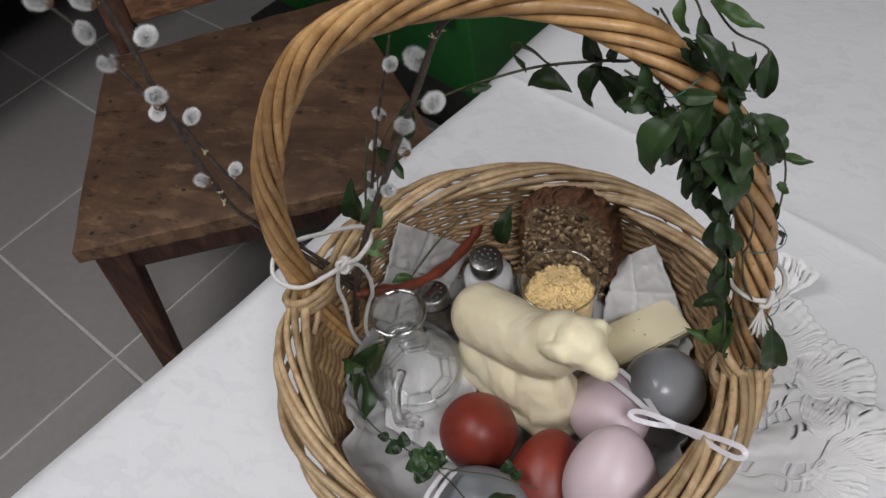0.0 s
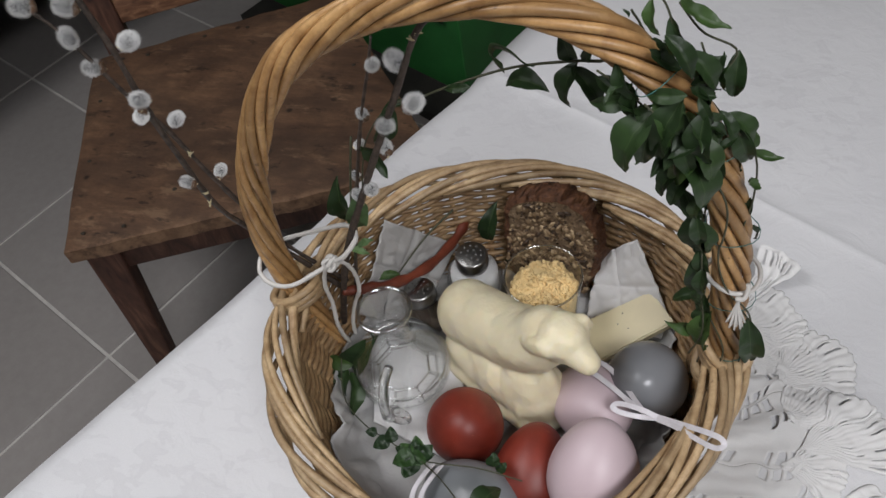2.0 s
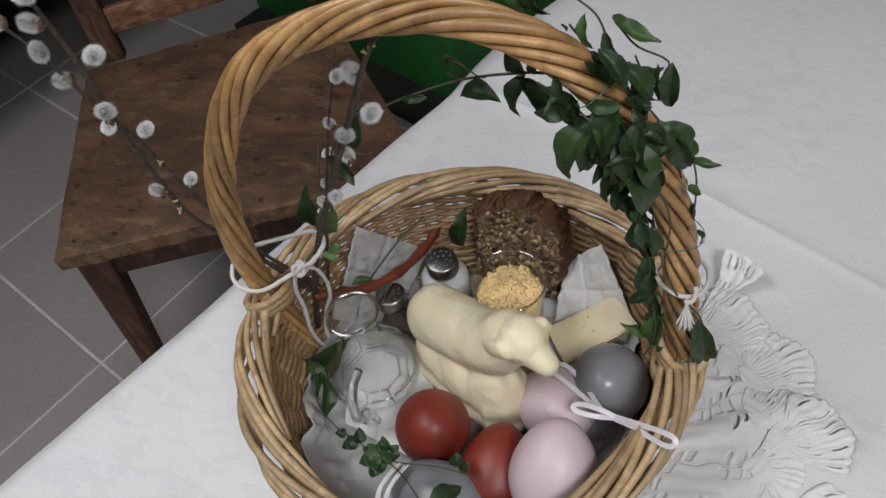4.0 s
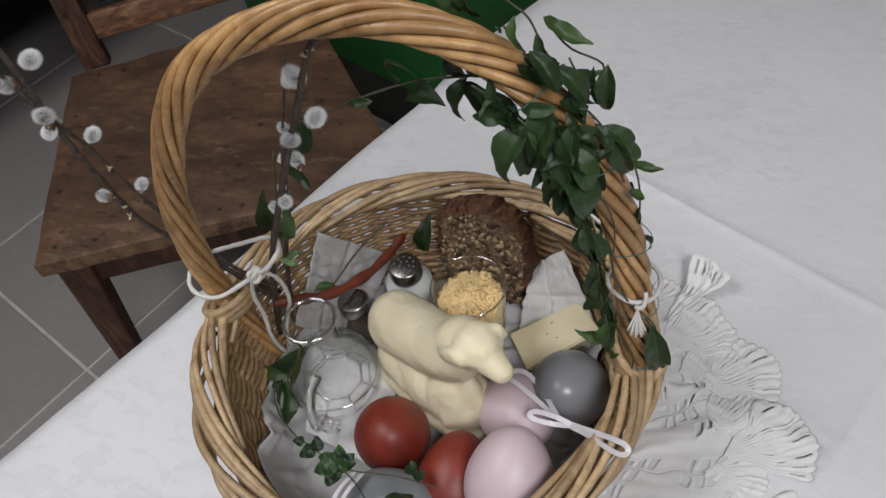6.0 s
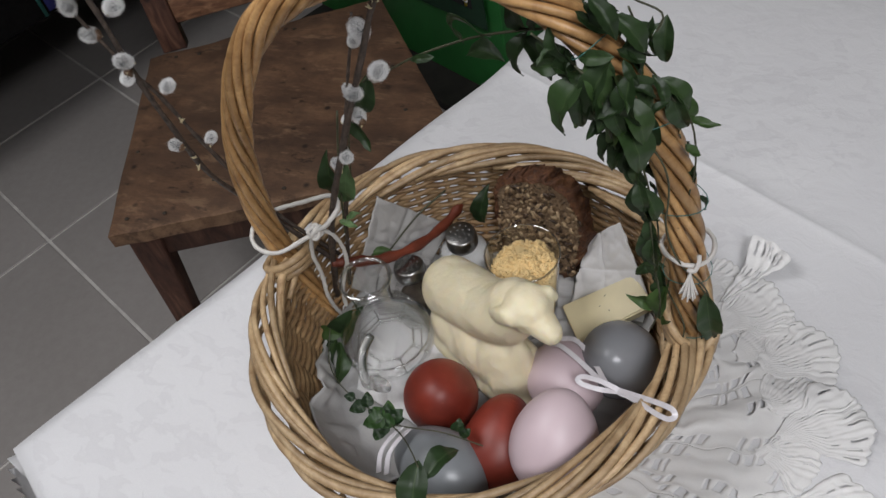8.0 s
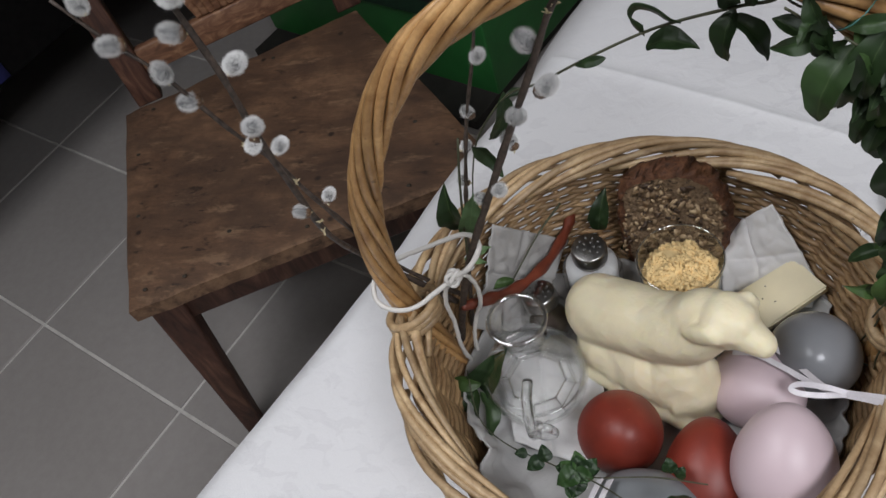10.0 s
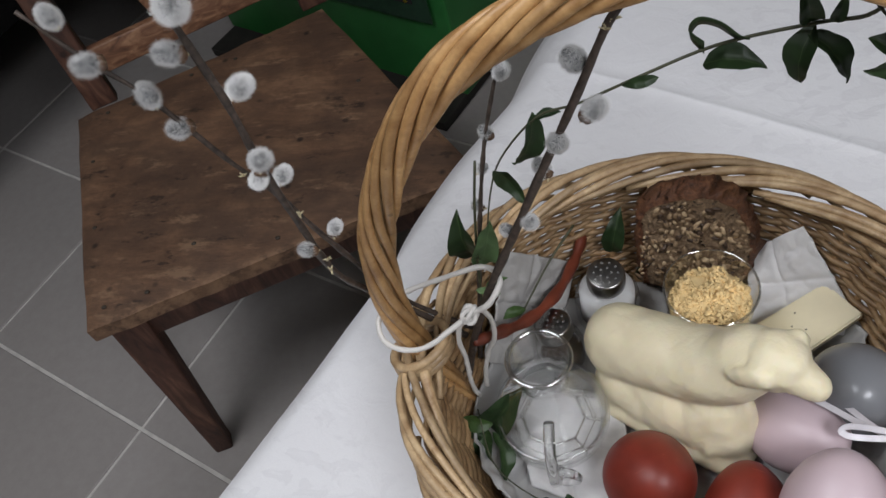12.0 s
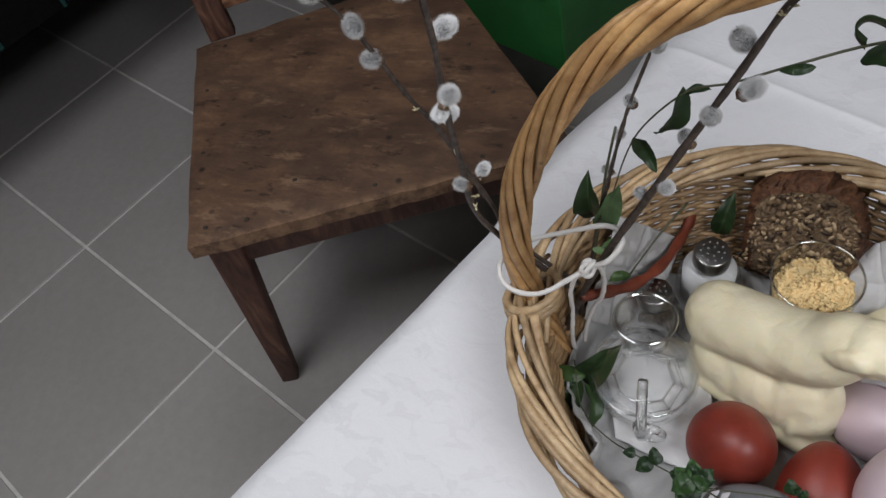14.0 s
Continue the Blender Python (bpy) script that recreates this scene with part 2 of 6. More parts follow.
EGG_GREY = egg_material("satin_grey_egg", (0.210, 0.216, 0.228), 0.27, 0.05)

EGG_BLUE = egg_material("satin_blue_grey_egg", (0.185, 0.197, 0.207), 0.30, 0.05)


def butter_material():
    m = Mat("butter", 0.55, Subsurface_Weight=0.2, Subsurface_Scale=0.006)
    m.b.inputs["Subsurface Radius"].default_value = (1.0, 0.7, 0.3)
    n, f = m.noise(45, 4), m.noise(190, 4)
    m.colour(m.ramp(n, (0.3, (0.765, 0.680, 0.465)), (0.7, (0.81, 0.735, 0.525)))).bump(m.noise(60, 4, 0.55, (1, 1, 0.5)), 0.55, 0.0026).bump(f, 0.28, 0.0008)
    return m.m


BUTTER = butter_material()
CHEESE = egg_material("pale_cheese", (0.77, 0.68, 0.43), 0.42, 0.06)
RIND = egg_material("brown_cheese_rind", (0.42, 0.27, 0.09), 0.5, 0.15)
SPECK = plain("dark_speck", (0.04, 0.03, 0.02), 0.7)
SHRED = egg_material("grated_cheese", (0.76, 0.565, 0.275), 0.85, 0.16)


def bread_material():
    m = Mat("dark_seeded_crumb", 0.9)
    n, f = m.noise(75, 6, 0.7), m.noise(330, 4, 0.7)
    pores = m.node("ShaderNodeTexVoronoi", Scale=210.0)
    m.link(m.co.outputs["Object"], pores.inputs["Vector"])
    c = m.mix(0.5, m.ramp(n, (0.32, (0.13, 0.078, 0.042)), (0.68, (0.40, 0.27, 0.155))), m.ramp(f, (0.36, (0.045, 0.028, 0.016)), (0.52, (0.20, 0.135, 0.08)), (0.66, (0.38, 0.28, 0.18))))
    c = m.mix(m.ramp(m.noise(150, 3, 0.6), (0.60, (0, 0, 0)), (0.66, (0.9, 0.9, 0.9))), c, (0.022, 0.014, 0.009))
    m.colour(c).bump(n, 0.9, 0.004).bump(f, 0.8, 0.002).bump(pores.outputs["Distance"], 0.5, 0.002)
    return m.m


def crust_material():
    m = Mat("baked_brown_crust", 0.62)
    n, f = m.noise(55, 6, 0.7), m.noise(400, 4, 0.7)
    c = m.mix(0.45, m.ramp(n, (0.36, (0.028, 0.011, 0.006)), (0.50, (0.115, 0.042, 0.016)), (0.64, (0.30, 0.135, 0.055))), m.ramp(f, (0.35, (0.03, 0.012, 0.006)), (0.68, (0.24, 0.10, 0.042))))
    m.colour(c).bump(n, 1.0, 0.004).bump(f, 0.8, 0.0015)
    return m.m


BREAD = bread_material()
CRUST = crust_material()


def seed_material():
    m = Mat("oat_and_sunflower_seed", 0.6)
    geo = m.t.nodes.new("ShaderNodeNewGeometry")
    m.colour(m.ramp(geo.outputs["Random Per Island"], (0.0, (0.13, 0.080, 0.042)), (0.6, (0.28, 0.19, 0.105)), (1.0, (0.50, 0.37, 0.22)))).bump(m.noise(500, 3), 0.3, 0.0005)
    return m.m


SEED = seed_material()
SEED_DARK = plain("flax_seed", (0.06, 0.035, 0.02), 0.5, 0.4, 120)
CHILI = egg_material("dried_red_sausage", (0.145, 0.031, 0.014), 0.5, 0.5)
RIBBON = plain("white_satin_ribbon", (0.63, 0.605, 0.63), 0.34, 0.06, 300)


def thin_glass(name, tint, gain, base=0.045):
    """A thin clear wall: it lets light through and mirrors at grazing angles."""
    m = Mat(name)
    clear = m.node("ShaderNodeBsdfTransparent", Color=rgb(*tint))
    gloss = m.node("ShaderNodeBsdfGlossy", Roughness=0.03)
    fres = m.node("ShaderNodeLayerWeight", Blend=0.5)
    bend = m.node("ShaderNodeMath")
    bend.operation = "POWER"
    bend.inputs[1].default_value = 3.5
    m.link(fres.outputs["Facing"], bend.inputs[0])
    fac = m.node("ShaderNodeMath")
    fac.operation, fac.use_clamp = "MULTIPLY_ADD", True
    fac.inputs[1].default_value, fac.inputs[2].default_value = gain, base
    mix = m.t.nodes.new("ShaderNodeMixShader")
    m.link(bend.outputs[0], fac.inputs[0])
    m.link(fac.outputs[0], mix.inputs[0])
    m.link(clear.outputs[0], mix.inputs[1])
    m.link(gloss.outputs[0], mix.inputs[2])
    m.link(mix.outputs[0], m.t.nodes["Material Output"].inputs[0])
    return m.m


GLASS = thin_glass("clear_glass", (0.99, 0.995, 0.993), 1.0, 0.07)
THICK_GLASS = thin_glass("thick_clear_glass", (0.97, 0.98, 0.975), 0.8, 0.40)


def solid_glass(name, ior, tint=(1, 1, 1), straight=0.55):
    """Solid clear body: part of the light is bent, part goes straight on to what lies below."""
    m = Mat(name, 0.0, Transmission_Weight=1.0, IOR=ior).colour(tint)
    clear = m.node("ShaderNodeBsdfTransparent", Color=rgb(0.99, 0.995, 0.995))
    mix = m.t.nodes.new("ShaderNodeMixShader")
    mix.inputs[0].default_value = straight
    m.link(m.b.outputs[0], mix.inputs[1])
    m.link(clear.outputs[0], mix.inputs[2])
    m.link(mix.outputs[0], m.t.nodes["Material Output"].inputs[0])
    return m.m


CLEAR_GLASS = solid_glass("solid_clear_glass", 1.46, (0.99, 0.997, 0.995), 0.10)
CLEAR_WATER = solid_glass("still_water", 1.33)
STEEL = Mat("brushed_steel_lid", 0.28, Metallic=1.0).colour((0.33, 0.325, 0.315)).m
HOLE = plain("dull_lid_hole", (0.16, 0.155, 0.15), 0.8)
SALT = plain("white_salt", (0.80, 0.80, 0.80), 0.9, 0.05, 500, 0.3)
PEPPER = plain("ground_pepper", (0.085, 0.065, 0.05), 0.9, 0.5, 700, 0.3)
LAMP_GLASS = bpy.data.materials.new("lamp_diffuser")
LAMP_GLASS.use_nodes = True
LAMP_GLASS.node_tree.nodes["Principled BSDF"].inputs["Emission Color"].default_value = (1, 0.97, 0.93, 1)
LAMP_GLASS.node_tree.nodes["Principled BSDF"].inputs["Emission Strength"].default_value = 3.0


# ---- mesh helpers ----
def mesh_ob(name, bm, mat, parent=None, smooth=True):
    me = bpy.data.meshes.new(name)
    bm.to_mesh(me)
    bm.free()
    for p in me.polygons:
        p.use_smooth = smooth
    me.materials.append(mat)
    ob = new(name, me)
    if parent is not None:
        ob.parent = parent
    return ob


def part(name, bm, mat, parent, label="", smooth=True):
    ob = mesh_ob(name, bm, mat, parent, smooth)
    return tagged(ob, label) if label else ob


def thing(name, label, category, group="", kind=""):
    return tagged(new(name), label, category, group, kind)


def V(*a):
    return Vector(a)


def smooth_path(points, n):
    """A Catmull-Rom path of n+1 points through the given ones."""
    p = [Vector(q) for q in points]
    p = [2 * p[0] - p[1]] + p + [2 * p[-1] - p[-2]]
    m, out = len(p) - 3, []
    for i in range(n + 1):
        s = i / n * m
        k = min(int(s), m - 1)
        t = s - k
        a, b, c, d = p[k : k + 4]
        out.append(0.5 * (2 * b + (c - a) * t + (2 * a - 5 * b + 4 * c - d) * t * t + (3 * b - 3 * c + d - a) * t**3))
    return out


def frames_along(pts):
    """Tangent, normal and binormal at each point, carried along without twist."""
    n = len(pts)
    tang = [(pts[min(i + 1, n - 1)] - pts[max(i - 1, 0)]).normalized() for i in range(n)]
    side = tang[0].orthogonal().normalized()
    out = []
    for t in tang:
        side = (side - t * side.dot(t)).normalized()
        out.append((t, side, t.cross(side)))
    return out


def tube(bm, pts, radius, sides=6, closed=False, caps=True, flat=1.0):
    """A round rod along pts; radius is a number or one for each point."""
    pts = [Vector(p) for p in pts]
    fr = frames_along(pts)
    rings = []
    for i, (p, (t, a, b)) in enumerate(zip(pts, fr)):
        r = radius[i] if isinstance(radius, (list, tuple)) else radius
        rings.append([bm.verts.new(p + (a * math.cos(k * math.tau / sides) + b * math.sin(k * math.tau / sides) * flat) * r) for k in range(sides)])
    n = len(rings)
    for i in range(n if closed else n - 1):
        u, v = rings[i], rings[(i + 1) % n]
        for k in range(sides):
            bm.faces.new((u[k], u[(k + 1) % sides], v[(k + 1) % sides], v[k]))
    if caps and not closed:
        bm.faces.new(rings[0][::-1])
        bm.faces.new(rings[-1])
    return bm


def strip(bm, pts, ways, width, thick=0.0004):
    """A flat band along pts; ways: the direction across it at each point."""
    pts = [Vector(p) for p in pts]
    rows = []
    for i, p in enumerate(pts):
        w = Vector(ways[i]).normalized() * width / 2
        t = (pts[min(i + 1, len(pts) - 1)] - pts[max(i - 1, 0)]).normalized()
        n = t.cross(w).normalized() * thick
        rows.append([bm.verts.new(q) for q in (p - w - n, p + w - n, p + w + n, p - w + n)])
    for u, v in zip(rows, rows[1:]):
        for k in range(4):
            bm.faces.new((u[k], u[(k + 1) % 4], v[(k + 1) % 4], v[k]))
    bm.faces.new(rows[0][::-1])
    bm.faces.new(rows[-1])
    return bm


def lathe(profile, centre, sides=40, close=False):
    bm = bmesh.new()
    c = Vector(centre)
    rings = []
    for r, z in profile:
        if r < 1e-6:
            rings.append([bm.verts.new(c + V(0, 0, z))])
        else:
            rings.append([bm.verts.new(c + V(r * math.cos(k * math.tau / sides), r * math.sin(k * math.tau / sides), z)) for k in range(sides)])
    pairs = list(zip(rings, rings[1:])) + ([(rings[-1], rings[0])] if close else [])
    for u, v in pairs:
        for k in range(sides):
            a, b = u[k % len(u)], u[(k + 1) % len(u)]
            d, e = v[k % len(v)], v[(k + 1) % len(v)]
            q = [a, b, e, d]
            q = [x for i, x in enumerate(q) if x not in q[:i]]
            if len(q) > 2:
                bm.faces.new(q)
    bmesh.ops.recalc_face_normals(bm, faces=bm.faces)
    return bm


def box(size, at=(0, 0, 0), bevel=0.0, segments=2, turn=0.0):
    bm = bmesh.new()
    bmesh.ops.create_cube(bm, size=1)
    bmesh.ops.scale(bm, vec=size, verts=bm.verts)
    if bevel:
        bmesh.ops.bevel(bm, geom=bm.edges[:], offset=bevel, segments=segments, affect="EDGES", profile=0.6)
    bmesh.ops.transform(bm, matrix=Matrix.Translation(at) @ Matrix.Rotation(turn, 4, "Z"), verts=bm.verts)
    return bm


def prism(outline, z0, z1, bevel=0.0):
    """A board with the given outline in plan."""
    bm = bmesh.new()
    low = [bm.verts.new((x, y, z0)) for x, y in outline]
    f = bm.faces.new(low)
    r = bmesh.ops.extrude_face_region(bm, geom=[f])
    bmesh.ops.translate(bm, vec=(0, 0, z1 - z0), verts=[v for v in r["geom"] if isinstance(v, bmesh.types.BMVert)])
    bmesh.ops.recalc_face_normals(bm, faces=bm.faces)
    if bevel:
        bmesh.ops.bevel(bm, geom=bm.edges[:], offset=bevel, segments=2, affect="EDGES", profile=0.6)
    return bm


def beam(p, q, w0, w1, d0, d1, side, bevel=0.003):
    """A squared post from p to q, w wide along side and d deep across it, tapering."""
    p, q = Vector(p), Vector(q)
    t = (q - p).normalized()
    s = Vector(side)
    s = (s - t * s.dot(t)).normalized()
    n = t.cross(s)
    bm = bmesh.new()
    rows = []
    for k in range(5):
        u = k / 4
        c, w, d = p.lerp(q, u), (w0 + (w1 - w0) * u) / 2, (d0 + (d1 - d0) * u) / 2
        rows.append([bm.verts.new(c + s * w * a + n * d * b) for a, b in ((-1, -1), (1, -1), (1, 1), (-1, 1))])
    for u, v in zip(rows, rows[1:]):
        for k in range(4):
            bm.faces.new((u[k], u[(k + 1) % 4], v[(k + 1) % 4], v[k]))
    bm.faces.new(rows[0][::-1])
    bm.faces.new(rows[-1])
    bmesh.ops.recalc_face_normals(bm, faces=bm.faces)
    if bevel:
        long = [e for e in bm.edges if abs((e.verts[1].co - e.verts[0].co).normalized().dot(t)) > 0.9 or len(e.link_faces) == 2 and e.calc_face_angle(0) > 1.0]
        bmesh.ops.bevel(bm, geom=long, offset=bevel, segments=2, affect="EDGES", profile=0.6)
    return bm


def wobble(bm, amount, scale):
    for v in bm.verts:
        v.co += noise.noise_vector(v.co * scale) * amount


# ---- room ----
GRID = radians(-24.0)
E1, E2 = V(math.cos(GRID), math.sin(GRID), 0), V(-math.sin(GRID), math.cos(GRID), 0)
PITCH, DEPTH, NODE = 0.495, 0.437, V(-0.976, 0.302, 0)
TILES = 13
ROWS = 15
HALF, HALF2 = TILES * PITCH / 2, ROWS * DEPTH / 2
MID = NODE + E1 * (PITCH / 2) + E2 * (DEPTH / 2)
floor = tagged(mesh_ob("floor", box((2 * HALF, 2 * HALF2, 0.1), (MID.x, MID.y, -0.0535), turn=GRID), GROUT, smooth=False), "pale grout bed of the grey tiled floor", "floor", kind="structure")
for name, way, size in (
    ("wall_north", E2 * (HALF2 + 0.05), (2 * HALF + 0.2, 0.1, 2.6)),
    ("wall_south", -E2 * (HALF2 + 0.05), (2 * HALF + 0.2, 0.1, 2.6)),
    ("wall_west", -E1 * (HALF + 0.05), (0.1, 2 * HALF2, 2.6)),
    ("wall_east", E1 * (HALF + 0.05), (0.1, 2 * HALF2, 2.6)),
):
    at = MID + way
    tagged(mesh_ob(name, box(size, (at.x, at.y, 1.20), turn=GRID), WALL, smooth=False), "plain white plastered wall", "wall", kind="structure")
tagged(mesh_ob("ceiling", box((2 * HALF + 0.2, 2 * HALF2 + 0.2, 0.1), (MID.x, MID.y, 2.55), turn=GRID), WALL, smooth=False), "plain white ceiling", "ceiling", kind="structure")

for lx, ly, lz in LAMPS:
    lamp = thing("ceiling_lamp", "round white ceiling lamp, switched on", "lamp", "ceiling lamps")
    part("canopy", lathe([(0, 2.499), (0.47, 2.499), (0.47, 2.43), (0, 2.43)], (lx, ly, 0)), STEEL, lamp)
    part("diffuser", lathe([(0.47, 2.43), (0.46, 2.40), (0.0, 2.385)], (lx, ly, 0)), LAMP_GLASS, lamp)

# ---- table and its cloth ----
TOP = 0.757
CORNER = V(-0.388, -0.174, 0)
TU, TV = V(0.452, 0.892, 0).normalized(), V(0.877, -0.480, 0).normalized()
TLEN, TWID, DROP = 1.7, 1.15, 0.17
table = thing("dining_table", "pale wooden dining table under a white cloth", "table")


def on_table(u, v, z):
    return CORNER + TU * u + TV * v + V(0, 0, z)


def board(name, u0, u1, v0, v1, z0, z1, mat, parent, bevel=0.002):
    pts = [on_table(u, v, 0) for u, v in ((u0, v0), (u1, v0), (u1, v1), (u0, v1))]
    return part(name, prism([(p.x, p.y) for p in pts], z0, z1, bevel), mat, parent)


board("tabletop", 0.006, TLEN - 0.006, 0.006, TWID - 0.006, TOP - 0.034, TOP - 0.0035, TABLE_WOOD, table)
for u, v in ((0.30, 0.30), (TLEN - 0.3, 0.30), (0.30, TWID - 0.3), (TLEN - 0.3, TWID - 0.3)):
    board("leg", u - 0.035, u + 0.035, v - 0.035, v + 0.035, 0.0, TOP - 0.034, TABLE_WOOD, table)


def cloth_height(u, v):
    """Height of the cloth on the table top: ripples and pressed creases."""
    q = V(u, v, 0)
    z = 0.0018 * noise.noise(q * 7) + 0.0009 * noise.noise(q * 19)
    for c0, w, h in ((0.617, 0.0075, 0.0034), (1.12, 0.008, 0.0026)):
        x = u - c0 - 0.003 * math.sin(v * 9)
        z += h * math.exp(-abs(x) / w) * (0.75 + 0.25 * math.sin(v * 7))
    return z + 0.0016 * math.exp(-(((v - 0.52) / 0.006) ** 2))


def build_tablecloth():
    bm = bmesh.new()
    # positions across: hanging part, rounded edge, the top, and back down
    def ladder(length, n):
        s = [(-DROP + DROP * k / 10) for k in range(10)] + [0.0] + [length * k / n for k in range(1, n)] + [length] + [length + DROP * k / 10 for k in range(1, 11)]
        return s
    us, vs = ladder(TLEN, 110), ladder(TWID, 80)
    us = sorted(us + [0.617 + 0.0025 * k for k in range(-12, 13)] + [1.12 + 0.003 * k for k in range(-9, 10)])
    vs = sorted(vs + [0.52 + 0.003 * k for k in range(-7, 8)])

    def fold(s, length):
        """Place along the top and drop below it, with a rounded edge."""
        r = 0.007
        if s < 0:
            d = -s
            return (-min(d, r) * 0.25 + 0.0, d) if d < 1 else (0, d)
        if s > length:
            d = s - length
            return (length, d)
        return (s, 0.0)

    grid = []
    for u in us:
        row = []
        for v in vs:
            pu, du = fold(u, TLEN)
            pv, dv = fold(v, TWID)
            d = max(du, dv)
            out = 0.0
            z = TOP - d
            if d == 0:
                z += cloth_height(u, v)
                edge = min(u, v, TLEN - u, TWID - v)
                z -= 0.004 * max(0, 1 - edge / 0.008) ** 2
            else:
                s = u if dv > du else v
                out = 0.012 * min(1, d / 0.05) * (0.6 + math.sin(s * 19 + 2 * noise.noise(V(s * 5, d * 3, 1))) * 0.8)
                if v < 0:
                    out += 0.75 * min(d, 0.05) * min(1.0, max(0.0, (u - 0.22) / 0.33))
                both = min(du, dv)
                out += 0.5 * both
            pu += (out if u > TLEN else -out if u < 0 else 0)
            pv += (out if v > TWID else -out if v < 0 else 0)
            if du and dv:
                z = TOP - max(du, dv) - 0.25 * min(du, dv)
            row.append(bm.verts.new(on_table(pu, pv, z)))
        grid.append(row)
    for a, b in zip(grid, grid[1:]):
        for k in range(len(vs) - 1):
            bm.faces.new((a[k], a[k + 1], b[k + 1], b[k]))
    bmesh.ops.recalc_face_normals(bm, faces=bm.faces)
    ob = mesh_ob("tablecloth", bm, CLOTH)
    return tagged(ob, "white linen tablecloth with pressed creases over the table", "tablecloth")


build_tablecloth()

# ---- basket ----
BC = V(-0.008, -0.006, 0)
SX, SY = 1.03, 0.965
basket = thing("wicker_basket", "round golden willow wicker basket with a twisted handle", "basket")


def around(theta, r, z):
    sag = max(0.0, -math.sin(theta)) ** 3 * max(0.0, z - TOP) / 0.1
    return BC + V(r * SX * math.cos(theta), r * SY * math.sin(theta) - 0.013 * sag, z - 0.010 * sag)


def wall_radius(z):
    return 0.121 + 0.027 * max(0.0, (z - TOP) / 0.09) ** 0.8


STAKES = 34
part("base", lathe([(0, TOP + 0.001), (0.120, TOP + 0.001), (0.123, TOP + 0.006), (0.120, TOP + 0.011), (0, TOP + 0.011)], (0, 0, 0)), WEAVE, basket).location = BC
for k in range(26):
    z = TOP + 0.0065 + k * 0.00333
    bm = bmesh.new()
    tilt, ph = random.uniform(-0.0012, 0.0012), random.uniform(0, math.tau)
    pts = []
    for i in range(STAKES * 4):
        th = i * math.tau / (STAKES * 4)
        r = wall_radius(z) + 0.0026 * math.cos(STAKES / 2 * th + k * math.pi) + 0.0006 * noise.noise(V(th * 3, k, 0))
        pts.append(around(th, r, z + tilt * math.sin(th + ph) + 0.0007 * noise.noise(V(th * 5, k, 7))))
    tube(bm, pts, 0.00225 * random.uniform(0.88, 1.12), 6, closed=True)
    part("weaver", bm, WEAVE, basket)
for k in range(STAKES):
    th = (k + 0.0) * math.tau / STAKES
    bm = bmesh.new()
    tube(bm, [around(th, wall_radius(z), z) for z in (TOP + 0.003, TOP + 0.03, TOP + 0.06, TOP + 0.09)], 0.0024, 6)
    part("stake", bm, WEAVE, basket)
# braided border: each rod climbs from the outside over the top to the inside
RODS = 34
for k in range(RODS):
    th0 = k * math.tau / RODS + random.uniform(-0.06, 0.06)
    span = radians(80) * random.uniform(0.92, 1.08)
    bm = bmesh.new()
    pts, rad = [], []
    base_r = 0.00275 * random.uniform(0.85, 1.15)
    for i in range(25):
        s = i / 24
        phi = radians(-62 + 262 * s**0.9) + 0.16 * noise.noise(V(k * 1.7, s * 3, 0))
        w, h = 0.0112 + 0.0014 * math.sin(k * 2.4), 0.0080 + 0.0014 * math.sin(k * 3.7)
        pts.append(around(th0 + span * s, 0.1490 + w * math.cos(phi) + 0.0008 * noise.noise(V(k, s * 4, 5)), 0.8565 + h * math.sin(phi)))
        rad.append(base_r * (1.0 - 0.25 * abs(2 * s - 1) ** 3))
    tube(bm, pts, rad, 7)
    part("border_rod", bm, WILLOW, basket)
# handle: rods twisted round a core
HANDLE = [(-0.146, 0, 0.775), (-0.156, 0, 0.82), (-0.164, 0, 0.868), (-0.166, 0, 0.916), (-0.159, 0, 0.965), (-0.147, 0, 1.002), (-0.126, 0, 1.045), (-0.098, 0, 1.080), (-0.065, 0, 1.102), (-0.027, 0, 1.116),
          (0.015, 0, 1.120), (0.054, 0, 1.108), (0.083, 0, 1.086), (0.108, 0, 1.052), (0.126, 0, 1.005), (0.135, 0, 0.955), (0.140, 0, 0.905), (0.143, 0, 0.855), (0.138, 0, 0.80), (0.132, 0, 0.775)]
core = smooth_path(HANDLE, 150)
bm = bmesh.new()
tube(bm, core, 0.0056, 8)
part("handle_core", bm, WILLOW, basket)
STRANDS, TURNS = 8, 2.9
fr = frames_along(core)
for k in range(STRANDS):
    bm = bmesh.new()
    pts, rad = [], []
    br = 0.00295 * random.uniform(0.90, 1.12)
    for i, (p, (t, a, b)) in enumerate(zip(core, fr)):
        s = i / 150
        ang = k * math.tau / STRANDS - (TURNS + 1.6 * s) * s * math.tau + 0.12 * noise.noise(V(k * 3, s * 9, 2))
        rr = 0.0076 + 0.0007 * noise.noise(V(k, s * 12, 9)) + 0.0016 * max(0, (s - 0.62) / 0.38)
        pts.append(p + (a * math.cos(ang) + b * math.sin(ang)) * rr)
        rad.append(br * (0.92 + 0.08 * math.sin(s * 5 + k)))
    tube(bm, pts, rad, 8)
    part("handle_strand", bm, WILLOW_GOLD, basket)


